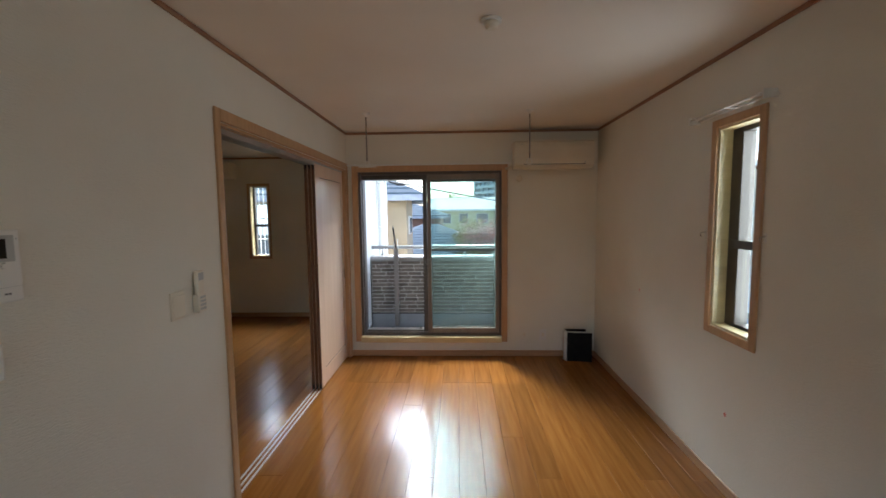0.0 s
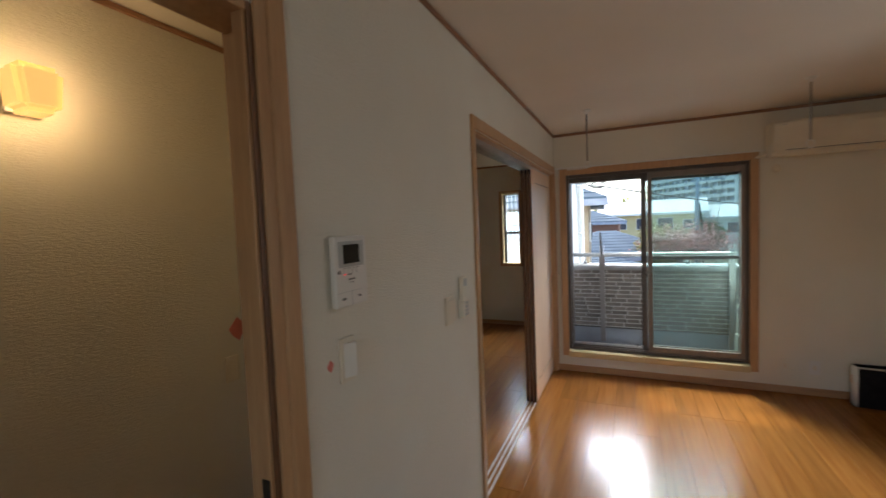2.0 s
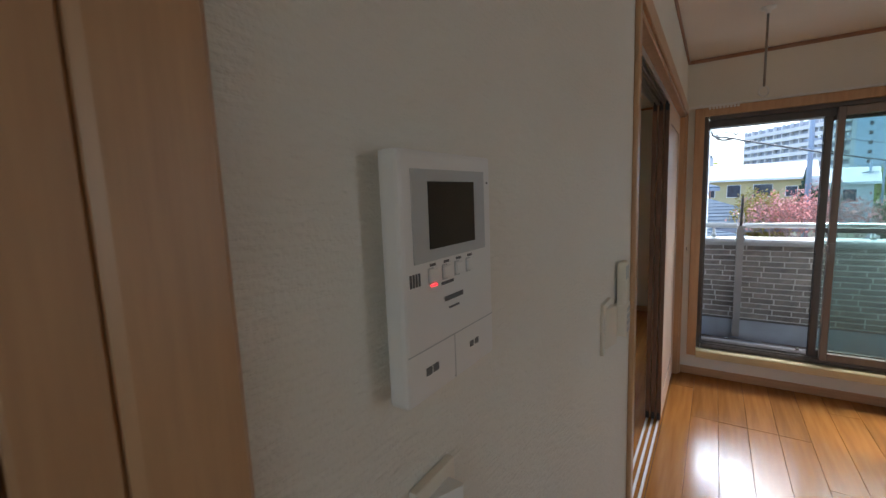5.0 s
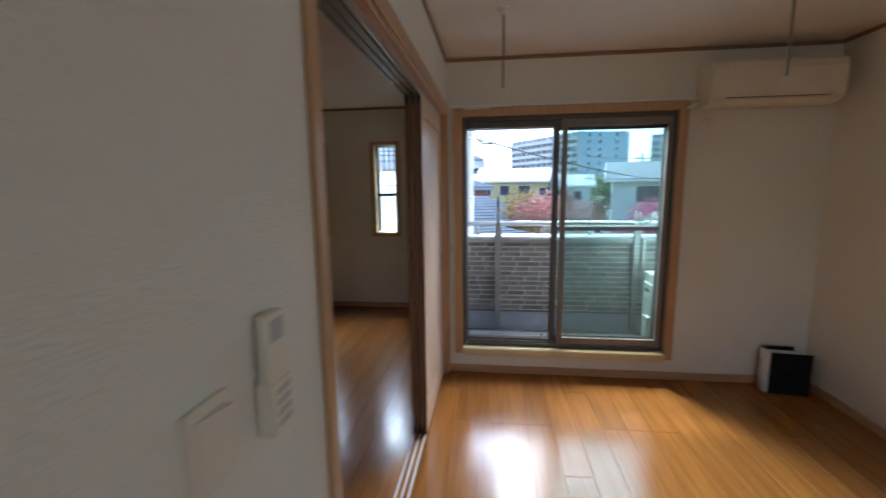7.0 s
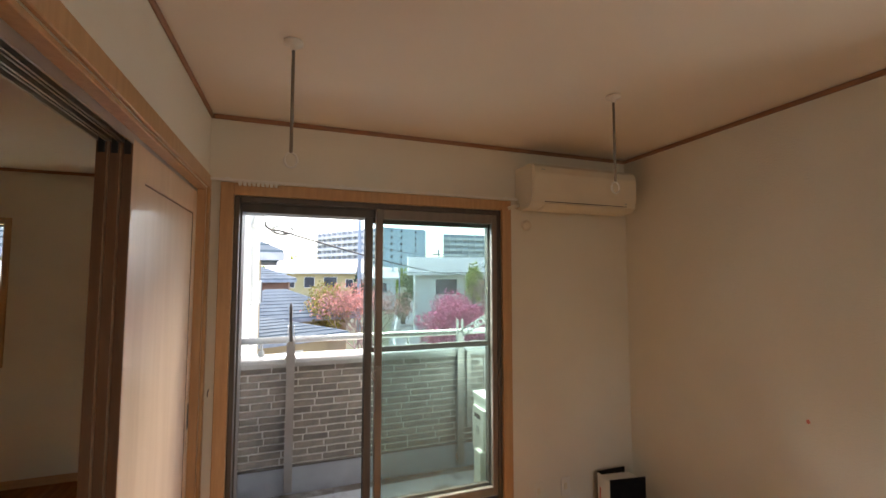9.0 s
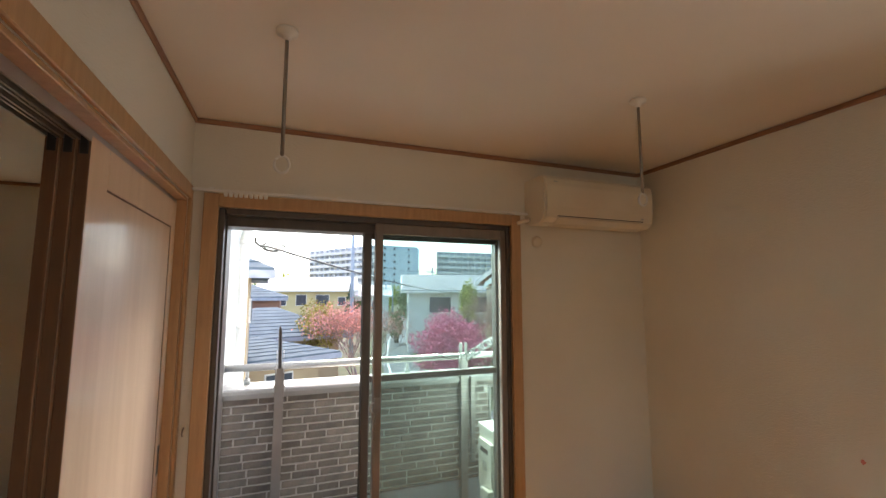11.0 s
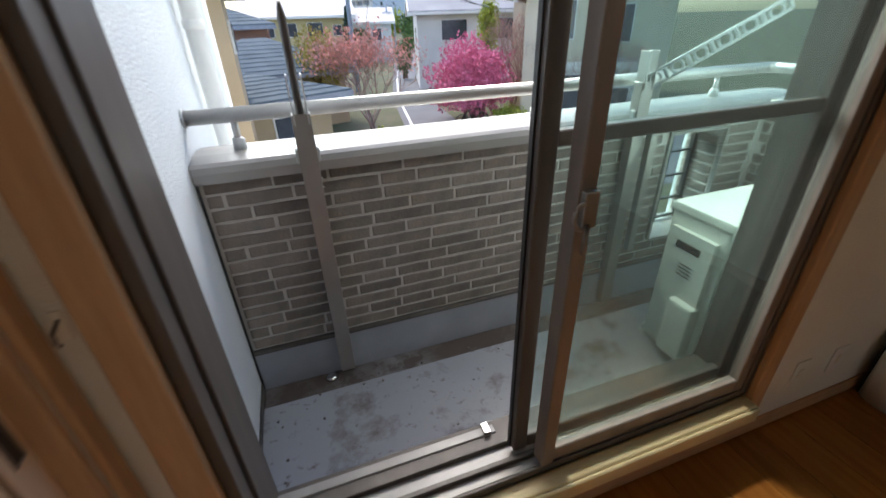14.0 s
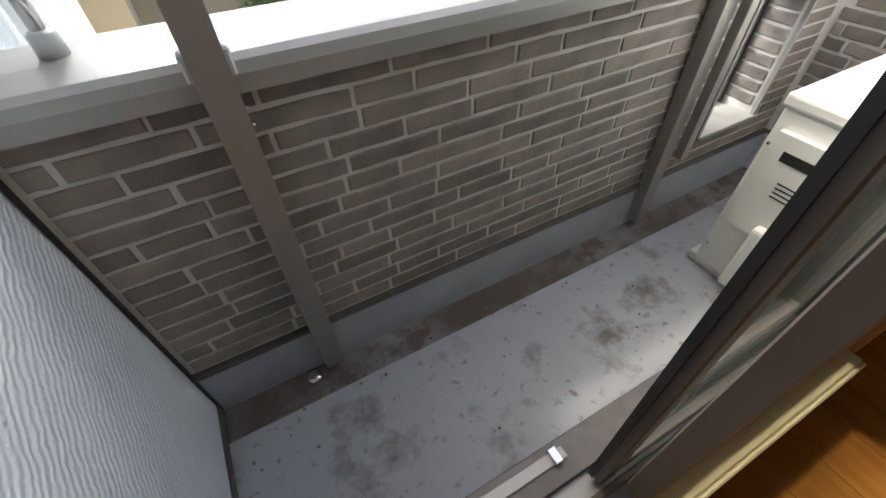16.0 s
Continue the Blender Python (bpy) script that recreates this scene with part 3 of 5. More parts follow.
# ---- windows of the second room ----
for k, (a, b) in enumerate((B1, B2)):
    w = thing("window_%d" % (k + 3), (a, BN, BZ0), "narrow window with outside bars in a pale wooden frame", "window", kind="structure")
    part(w, "casing", WOOD, boxes((a - 0.04, a, BN - 0.012, BN, BZ0 - 0.04, BZ1 + 0.04), (b, b + 0.04, BN - 0.012, BN, BZ0 - 0.04, BZ1 + 0.04),
                                  (a, b, BN - 0.012, BN, BZ1, BZ1 + 0.04), (a, b, BN - 0.012, BN, BZ0 - 0.04, BZ0), bevel=0.003))
    part(w, "reveal", SILL, boxes((a, a + 0.01, BN, BN + 0.08, BZ0, BZ1), (b - 0.01, b, BN, BN + 0.08, BZ0, BZ1), (a + 0.01, b - 0.01, BN, BN + 0.08, BZ0, BZ0 + 0.01), (a + 0.01, b - 0.01, BN, BN + 0.08, BZ1 - 0.01, BZ1)))
    y = BN + 0.08
    part(w, "frame", BRONZE, boxes((a, a + 0.035, y, y + 0.06, BZ0, BZ1), (b - 0.014, b, y, y + 0.06, BZ0, BZ1), (a, b, y, y + 0.06, BZ0, BZ0 + 0.016), (a, b, y, y + 0.06, BZ1 - 0.02, BZ1),
                                   (a, b, y - 0.01, y + 0.04, 1.37, 1.405), bevel=0.002))
    g = part(w, "pane", CLEAR, boxes((a + 0.03, b - 0.01, y + 0.03, y + 0.035, BZ0 + 0.012, BZ1 - 0.016)))
    g.visible_shadow = False
    grid = [(a + (b - a) * (i + 0.5) / 4 - 0.0035, a + (b - a) * (i + 0.5) / 4 + 0.0035, BN + 0.21, BN + 0.217, BZ0 - 0.03, BZ1 + 0.03) for i in range(4)]
    part(w, "bars", WHITE, boxes(*grid, (a - 0.03, b + 0.03, BN + 0.2, BN + 0.225, 1.17, 1.185), (a - 0.03, b + 0.03, BN + 0.2, BN + 0.225, 1.49, 1.505)), "white outside safety bars")

# ---- fixtures of the living room ----


def air_con(x0, x1, yb, z0, z1, d, label):
    a = thing("air_conditioner", ((x0 + x1) / 2, yb, z0), label, "air conditioner", "wall air conditioners")
    yf = yb - d
    prof = [(yb, z0 + 0.02), (yb - 0.06, z0), (yf + 0.05, z0 + 0.006), (yf + 0.016, z0 + 0.03), (yf + 0.004, z0 + 0.09), (yf, z1 - 0.06), (yf + 0.008, z1 - 0.02), (yf + 0.03, z1), (yb, z1)]
    part(a, "body", CREAM, lambda bm: prism(bm, prof, "x", x0 + 0.012, x1 - 0.012))
    side = [(y + (0.008 if y < yb - 0.01 else 0), z) for y, z in prof]
    for p, q in ((x0, x0 + 0.012), (x1 - 0.012, x1)):
        part(a, "end_cover", CREAM, lambda bm: prism(bm, side, "x", p, q))
    part(a, "louvre", CREAM, lambda bm: prism(bm, [(yf + 0.012, z0 + 0.028), (yf + 0.05, z0 + 0.001), (yf + 0.12, z0 - 0.006), (yf + 0.12, z0 - 0.002), (yf + 0.052, z0 + 0.006), (yf + 0.016, z0 + 0.033)], "x", x0 + 0.09, x1 - 0.09))
    part(a, "slot", BLACK, boxes((x0 + 0.085, x1 - 0.085, yf + 0.006, yf + 0.009, z0 + 0.036, z0 + 0.04)), "dark outlet slot")
    part(a, "lamp", GREY, boxes((x1 - 0.1, x1 - 0.085, yf + 0.003, yf + 0.009, z0 + 0.05, z0 + 0.058)))
    return a


ac = air_con(0.80, 1.585, W, 1.985, 2.255, 0.215, "cream wall-mounted air conditioner above the balcony window")
part(ac, "badge", GREY, boxes((0.86, 0.885, W - 0.2148, W - 0.2085, 2.215, 2.22)))
part(ac, "pipe", CREAM, lambda bm: tube(bm, [(0.8, W - 0.05, 2.02), (0.76, W - 0.04, 2.01), (0.735, W - 0.02, 2.0)], 0.012, 8))
air_con(-3.62, -3.06, BN, 2.08, 2.31, 0.2, "cream wall-mounted air conditioner in the second room")

cap_ = thing("sleeve_cap", (0.875, W, 1.9), "round white cap over a pipe hole in the wall", "wall cap")
part(cap_, "cover", CREAM, lambda bm: tube(bm, [(0.875, W, 1.9), (0.875, W - 0.012, 1.9), (0.875, W - 0.02, 1.9)], [0.034, 0.034, 0.02], 20))


def hook(x, y):
    h = thing("drying_pole_hanger", (x, y, H), "slim steel rod with a ring hanging from the ceiling", "laundry hanger", "ceiling laundry hangers")
    part(h, "rose", WHITE, lambda bm: tube(bm, [(x, y, H), (x, y, H - 0.01), (x, y, H - 0.016), (x, y, H - 0.032)], [0.033, 0.033, 0.014, 0.010], 20), "round white ceiling plate")
    part(h, "rod", STEEL, lambda bm: tube(bm, [(x, y, H - 0.03), (x, y, 2.0)], 0.0058, 10))
    part(h, "ring", WHITE, lambda bm: tube(bm, [(x + 0.021 * math.sin(a), y, 1.975 + 0.026 * math.cos(a)) for a in np.linspace(0, math.tau, 21)], 0.0042, 8, caps=False), "white ring")


hook(-0.541, 3.674)
hook(0.84, 3.656)


def smoke(x, y, r):
    s = thing("smoke_detector", (x, y, H), "small round white detector on the ceiling", "smoke detector", "ceiling detectors")
    part(s, "base", WHITE, lambda bm: tube(bm, [(x, y, H), (x, y, H - 0.012)], r, 24))
    part(s, "sensor", CREAM, lambda bm: tube(bm, [(x, y, H - 0.012), (x, y, H - 0.03), (x, y, H - 0.04)], [r * 0.75, r * 0.66, r * 0.4], 20))


smoke(0.391, 2.02, 0.045)
smoke(-1.89, 4.08, 0.05)

# curtain rails
x = -0.908
hk = thing("tieback_hook", (x, W, 0.985), "small metal curtain tieback hook on the wall", "hook", "tieback hooks")
part(hk, "plate", CREAM, boxes((x - 0.008, x + 0.008, W - 0.004, W, 0.985, 1.035), bevel=0.002))
part(hk, "arm", STEEL, lambda bm: tube(bm, [(x, W - 0.002, 1.02), (x, W - 0.028, 1.013), (x, W - 0.03, 1.0), (x, W - 0.024, 0.992)], 0.003, 8))
rail = thing("curtain_rail", (0, W, 2.05), "thin white curtain rail above the balcony window", "curtain rail")
part(rail, "track", WHITE, boxes((-0.925, 0.79, W - 0.052, W - 0.038, 2.048, 2.062), bevel=0.002))
pieces(rail, "bracket", WHITE, [(x, x + 0.02, W - 0.045, W, 2.054, 2.07) for x in (-0.86, -0.3, 0.2, 0.7)])
pieces(rail, "runner", WHITE, [(-0.80 + 0.021 * i, -0.785 + 0.021 * i, W - 0.054, W - 0.036, 2.03, 2.05) for i in range(9)], "", 0.003)
rail2 = thing("curtain_rail", (R, 2.3, 2.06), "double white curtain rail above the narrow window", "curtain rail")
for dx, z in ((0.04, 2.062), (0.085, 2.068)):
    part(rail2, "rod", WHITE, lambda bm: tube(bm, [(R - dx, 2.03, z), (R - dx, 2.63, z)], 0.006, 10))
pieces(rail2, "bracket", WHITE, [(R - 0.095, R, y, y + 0.012, 2.062, 2.074) for y in (2.06, 2.3, 2.56)], "", 0.002)
pieces(rail2, "end_stop", WHITE, [(R - 0.095, R - 0.03, y, y + 0.01, 2.045, 2.085) for y in (2.03, 2.62)], "", 0.002)
for y in (2.098, 2.575):
    hk = thing("tieback_hook", (R, y, 1.41), "small metal curtain tieback hook on the wall", "hook", "tieback hooks")
    part(hk, "plate", WHITE, boxes((R - 0.004, R, y - 0.008, y + 0.008, 1.39, 1.44), bevel=0.002))
    part(hk, "arm", CHROME, lambda bm: tube(bm, [(R - 0.002, y, 1.425), (R - 0.028, y, 1.418), (R - 0.03, y, 1.405), (R - 0.024, y, 1.397)], 0.003, 8))

# intercom
ic = thing("intercom", (L, 1.07, 1.33), "white wall intercom with a small dark screen and buttons", "intercom")
IX, Y0, Y1, Z0, Z1 = L + 0.026, 1.006, 1.141, 1.332, 1.518
BUTTON_Y = (1.0365, 1.0555, 1.074, 1.0925)


def printed(y0, y1, z0, z1):
    return (IX - 0.0005, IX + 0.0007, y0, y1, z0, z1)


part(ic, "body", WHITE, lambda bm: box(bm, L + 0.008, IX, Y0, Y1, Z0, Z1, bevel=0.004, seg=2))
part(ic, "mount", WHITE, boxes((L, L + 0.009, Y0 + 0.012, Y1 - 0.012, Z0 + 0.012, Z1 - 0.012)))
part(ic, "bezel", GREY, boxes((IX - 0.001, IX + 0.0008, 1.019, 1.127, 1.4365, 1.5045), bevel=0.0004), "grey screen surround")
part(ic, "screen", SCREEN, boxes((IX, IX + 0.0016, 1.0385, 1.1065, 1.4455, 1.4955)), "dark glass screen")
pieces(ic, "button", WHITE, [(IX - 0.001, IX + 0.0022, y, y + 0.011, 1.4205, 1.4305) for y in BUTTON_Y], "", 0.001)
pieces(ic, "button_rim", GREY, [(IX - 0.0005, IX + 0.0007, y - 0.0009, y + 0.006, 1.4195, 1.4315) for y in BUTTON_Y])
pieces(ic, "speaker_slot", INK, [printed(1.0135 + 0.0034 * i, 1.0152 + 0.0034 * i, 1.4205, 1.430) for i in range(4)])
lettering = part(ic, "lettering", INK, boxes(
    *[printed(y + 0.002 + 0.0026 * k, y + 0.004 + 0.0026 * k, 1.4325, 1.4345) for y in BUTTON_Y for k in range(3)], *[printed(1.0535 + 0.003 * k, 1.0558 + 0.003 * k, 1.4155, 1.4178) for k in range(6)],
    *[printed(1.063 + 0.0026 * k, 1.065 + 0.0026 * k, 1.3945, 1.396) for k in range(6)], printed(1.0285, 1.0355, 1.3505, 1.3565), printed(1.0375, 1.0445, 1.3505, 1.3565),
    printed(1.0945, 1.1005, 1.3515, 1.3565), printed(1.1035, 1.1095, 1.3515, 1.3565), printed(1.1325, 1.1345, 1.494, 1.4955)), "small dark printed marks")
tagged(lettering, kind="stuff")
part(ic, "maker_mark", INK, boxes(printed(1.057, 1.085, 1.4015, 1.4053)))
part(ic, "seams", GREY, boxes((IX - 0.0005, IX + 0.0004, Y0 + 0.002, Y1 - 0.002, 1.3708, 1.3716), (IX - 0.0005, IX + 0.0004, 1.0695, 1.0702, Z0 + 0.002, 1.3708)))
part(ic, "light", REDLED, boxes((IX - 0.0005, IX + 0.001, 1.039, 1.047, 1.417, 1.4185), bevel=0.0003), "red signal light")


def wall_switch(x, y0, y1, z0, z1, out, label):
    s = thing("light_switch", (x, (y0 + y1) / 2, z0), label, "light switch", "wall switches")
    part(s, "plate", CREAM, lambda bm: box(bm, x, x + 0.009, y0, y1, z0, z1, bevel=0.003, seg=2))

    def rocker(bm):
        a, b, c, d = y0 + 0.012, y1 - 0.012, z0 + 0.014, z1 - 0.014
        prism(bm, [(x + 0.006, a), (x + 0.011, a), (x + 0.012 + out, b - 0.003), (x + 0.010 + out, b), (x + 0.006, b)], "z", c, d)
    part(s, "rocker", WHITE if x > L - 0.1 and z0 > 1.12 else CREAM, rocker)


wall_switch(L, 1.03, 1.09, 1.125, 1.245, 0.014, "white rocker light switch under the intercom")
wall_switch(L, 1.715, 1.792, 1.117, 1.235, 0.012, "white rocker light switch beside the remote control")
wall_switch(HW, 1.455, 1.525, 0.845, 0.965, 0.006, "white light switch in the hall")
rc = thing("remote_control", (L, 1.885, 1.12), "cream air conditioner remote in its wall holder", "remote control")
part(rc, "holder", CREAM, lambda bm: box(bm, L, L + 0.03, 1.862, 1.918, 1.118, 1.2, bevel=0.004, seg=2))
part(rc, "body", CREAM, lambda bm: box(bm, L + 0.006, L + 0.026, 1.866, 1.914, 1.122, 1.305, bevel=0.006, seg=2))
part(rc, "display", GREY, boxes((L + 0.026, L + 0.0268, 1.872, 1.908, 1.262, 1.295)))
pieces(rc, "button", GREY, [(L + 0.03, L + 0.0315, 1.872 + 0.014 * i, 1.881 + 0.014 * i, 1.13 + 0.017 * j, 1.14 + 0.017 * j) for i in range(3) for j in range(4)])
for nm, x, y, z, s in (("tape_scrap", L, 0.997, 1.183, 0.016), ("tape_scrap", HW, 1.535, 1.08, 0.055), ("tape_scrap", R - 0.0012, 3.43, 0.917, 0.011), ("tape_scrap", R - 0.0012, 2.326, 0.436, 0.014)):
    def scrap(bm):
        o = [(0, 1.1), (0.75, 0.35), (0.6, -0.2), (0.1, -1.0), (-0.6, -0.35), (-0.85, 0.2)]
        prism(bm, [(y + s * p, z + s * q) for p, q in o], "x", x, x + 0.0012)
    solid(nm, PINKTAPE, scrap, "torn scrap of pink marking tape on the wall", "tape", group="tape scraps")
for nm, x, z in (("outlet", 1.138, 0.235), ("outlet", 0.94, 0.235)):
    o = thing("wall_outlet", (x, W, z), "flat white wall outlet plate near the floor", "outlet", "wall outlets")
    part(o, "plate", PAPER if x < 1 else WHITE, lambda bm: box(bm, x - 0.035, x + 0.035, W - 0.006, W, z - 0.058, z + 0.058, bevel=0.003))
    part(o, "socket", CREAM, boxes((x - 0.012, x + 0.012, W - 0.008, W - 0.005, z - 0.02, z + 0.02), bevel=0.002))

# binder on the floor
BM = pose(1.335, 4.345, 0, 0, 0, -8)
bk = thing("ring_binder", (1.335, 4.345, 0), "thick black binder with a white spine standing in the corner", "binder")


def turned(make):
    def run(bm):
        make(bm)
        bmesh.ops.transform(bm, matrix=BM, verts=bm.verts)
    return run


part(bk, "spine", WHITE, turned(lambda bm: prism(bm, [(0.022, 0.0), (0.004, 0.012), (-0.006, 0.05), (-0.002, 0.1), (0.012, 0.122), (0.02, 0.118), (0.026, 0.006)], "z", 0.001, 0.298, smooth=True)), "white rounded spine with a printed strip")
part(bk, "spine_print", PINKTAPE, turned(boxes((-0.0085, -0.0065, 0.055, 0.066, 0.17, 0.235))), "faded red print")
part(bk, "front_cover", BOOKBLACK, turned(boxes((0.022, 0.272, -0.003, 0.003, 0.001, 0.303), bevel=0.001)), "black cover board")
part(bk, "back_cover", BOOKBLACK, turned(lambda bm: prism(bm, [(0.012, 0.122), (0.23, 0.15), (0.2295, 0.157), (0.011, 0.129)], "z", 0.001, 0.303)), "black cover board")
part(bk, "pages", FROST, turned(lambda bm: prism(bm, [(0.026, 0.008), (0.235, 0.02), (0.245, 0.06), (0.238, 0.118), (0.026, 0.114)], "z", 0.004, 0.284)), "stack of white pages")

# hall lamp
lp = thing("wall_lamp", (HW, 0.82, 1.91), "small warm glowing glass wall lamp in the hall", "wall lamp")


def shade(bm):
    vs = box(bm, HW + 0.02, HW + 0.145, 0.76, 0.885, 1.92, 2.06)
    for v in vs:
        if v.co.z < 2.0:
            v.co.y += 0.012 if v.co.y < 0.82 else -0.012
    bmesh.ops.bevel(bm, geom=list(bm.edges), offset=0.02, segments=3, affect="EDGES")


glassy = part(lp, "shade", LAMPGLASS, shade, "frosted shade giving warm light")
glassy.visible_shadow = False
part(lp, "plate", WHITE, boxes((HW, HW + 0.021, 0.78, 0.865, 1.93, 2.05), bevel=0.004))

# ---- balcony ----
BX1, BF, DZ = 1.43, 5.24, 0.12             # east brick face, front brick face, deck level
GY0 = 5.125
stucco = thing("wall_exterior", (EX, XO, 0), "white house wall with combed stucco cladding", "exterior wall", kind="structure")


def combed(bm):
    """Cladding sheet with a gently uneven face."""
    ny, nz = 40, 50
    y0, y1, z0, z1 = XO, 6.37, 0.0, 2.36
    g = [[bm.verts.new((EX + 0.0012 * noise.noise((i * 0.35, j * 0.35, 3.1)), y0 + (y1 - y0) * i / ny, z0 + (z1 - z0) * j / nz)) for i in range(ny + 1)] for j in range(nz + 1)]
    for j in range(nz):
        for i in range(ny):
            bm.faces.new((g[j][i], g[j][i + 1], g[j + 1][i + 1], g[j + 1][i])).smooth = True


part(stucco, "cladding", COMBED, combed)
part(stucco, "backing", STUCCO, boxes((EX - 0.1, EX - 0.004, XO, 6.372, -3.0, 2.5), (-4.4, EX - 0.004, 6.371, 6.40, -3.0, BZ0 - 0.06), (-4.4, EX - 0.004, 6.371, 6.40, BZ1 + 0.06, 2.5)))
part(stucco, "corner_board", STUCCO, boxes((EX - 0.004, EX + 0.02, 6.30, 6.42, -3.0, 2.4)), "white corner board")
part(stucco, "face", STUCCO, boxes((EX + 0.004, WX0 - 0.004, XO - 0.002, XO + 0.012, DZ, 2.5), (WX1 + 0.004, BX1 + 0.3, XO - 0.002, XO + 0.012, DZ, 2.5), (WX0 - 0.004, WX1 + 0.004, XO - 0.002, XO + 0.012, WZ1 + 0.003, 2.5)))
part(stucco, "base_strip", BRONZE, boxes((EX - 0.002, EX + 0.006, XO + 0.03, BF, DZ - 0.02, DZ + 0.03), bevel=0.002), "dark strip at the deck")
part(stucco, "seal", BLACK, boxes((EX + 0.002, EX + 0.008, BF - 0.012, BF - 0.002, DZ, 0.96)))


part(stucco, "eave", WHITE, boxes((EX - 0.1, EX + 0.30, 5.35, 6.78, 2.34, 2.40), (EX + 0.29, EX + 0.32, 5.35, 6.78, 2.30, 2.44), (-4.4, EX + 0.32, 6.75, 6.78, 2.30, 2.44), (-4.4, EX, 6.4, 6.75, 2.34, 2.4)), "white boxed eave")
part(stucco, "roof", pbr("roof slate", (0.10, 0.11, 0.13), scale=5, rough=0.7), boxes((-4.6, BX1 + 0.8, BACK - 0.4, XO + 0.1, 2.56, 2.66), (-4.6, EX + 0.32, XO + 0.1, 6.8, 2.45, 2.53)))
gut = [(EX + 0.32 + 0.05 * math.cos(a) + 0.05, 2.375 + 0.05 * math.sin(a)) for a in np.linspace(math.pi, math.tau, 9)]
part(stucco, "gutter", WHITE, lambda bm: prism(bm, gut, "y", 5.3, 6.84, smooth=True), "white half-round rain gutter")
part(stucco, "downpipe", WHITE, lambda bm: (tube(bm, [(EX + 0.36, 6.3, 2.33), (EX + 0.3, 6.2, 2.22), (EX + 0.07, 5.76, 2.1), (EX + 0.045, 5.72, 2.0), (EX + 0.045, 5.72, -3.0)], 0.032, 14)), "white round downpipe")
for z in (0.4, 1.35, 1.95):
    part(stucco, "pipe_collar", WHITE, lambda bm: tube(bm, [(EX + 0.045, 5.72, z), (EX + 0.045, 5.72, z + 0.03)], 0.036, 14))
part(stucco, "entry_head", WHITE, lambda bm: box(bm, EX, EX + 0.07, 6.2, 6.3, 2.02, 2.12, bevel=0.02, seg=2), "cable entry head")

deck = solid("balcony_floor", DECK, boxes((EX - 0.004, BX1 + 0.01, XO, GY0, -0.1, DZ), bevel=0.0), "grey-blue coated balcony floor with dirt stains", "balcony floor", "structure")
solid("balcony_gutter", GUTTER, boxes((EX - 0.004, BX1 + 0.01, GY0, BF + 0.02, -0.1, DZ - 0.014)), "shallow grimy drain channel along the parapet", "gutter", "structure")
par = thing("parapet", (0.3, BF + 0.1, 0), "balcony parapet of dark brown brick with an aluminium cap", "parapet", kind="structure")
OX0, OX1, OZ0, OZ1 = 0.93, 1.235, 0.41, 0.90
BT = 0.958
part(par, "core", MORTAR, boxes((EX, OX0, BF + 0.008, BF + 0.19, -0.3, BT), (OX1, BX1 + 0.19, BF + 0.008, BF + 0.19, -0.3, BT), (OX0, OX1, BF + 0.008, BF + 0.19, -0.3, OZ0), (OX0, OX1, BF + 0.008, BF + 0.19, OZ1, BT),
                                (BX1 + 0.008, BX1 + 0.19, XO, BF + 0.008, -0.3, BT)), "light grey mortar bed")
part(par, "upstand", UPSTAND, boxes((EX, BX1 + 0.008, BF - 0.004, BF + 0.012, DZ - 0.03, 0.284), (BX1 - 0.004, BX1 + 0.01, XO, BF - 0.004, DZ - 0.03, 0.284), bevel=0.002), "grey waterproof upstand")
part(par, "flashing", BRONZE, boxes((EX, BX1, BF - 0.012, BF + 0.01, 0.284, 0.298), (BX1 - 0.012, BX1 + 0.01, XO, BF - 0.012, 0.284, 0.298), bevel=0.002), "dark flashing strip")
part(par, "outside_face", STUCCO, boxes((EX, OX0, BF + 0.191, BF + 0.205, -3.0, BT), (OX1, BX1 + 0.2, BF + 0.191, BF + 0.205, -3.0, BT), (OX0, OX1, BF + 0.191, BF + 0.205, -3.0, OZ0), (OX0, OX1, BF + 0.191, BF + 0.205, OZ1, BT)))


def cap_prof(a, s):
    pts = [(-0.028, 0.955), (-0.030, 0.985), (-0.024, 1.003), (-0.012, 1.012), (0.06, 1.019), (0.13, 1.019), (0.205, 1.011), (0.222, 1.0), (0.228, 0.985), (0.226, 0.955)]
    return [(a + s * p, z) for p, z in pts]


part(par, "cap", ALUW, lambda bm: prism(bm, cap_prof(BF, 1), "x", EX + 0.003, BX1 + 0.228, smooth=False), "pale aluminium parapet cap")
part(par, "cap", ALUW, lambda bm: prism(bm, cap_prof(BX1, 1), "y", XO, BF - 0.03), "pale aluminium parapet cap")
part(par, "opening_sill", ALUW, boxes((OX0 - 0.004, OX1 + 0.004, BF - 0.012, BF + 0.2, OZ0 - 0.012, OZ0 + 0.006), bevel=0.003), "white sill of the small opening")
part(par, "opening_trim", ALUW, boxes((OX0 - 0.014, OX0, BF - 0.006, BF + 0.19, OZ0, OZ1 + 0.014), (OX1, OX1 + 0.012, BF - 0.006, BF + 0.01, OZ0, OZ1 + 0.012), (OX0, OX1, BF - 0.006, BF + 0.19, OZ1, OZ1 + 0.012)))
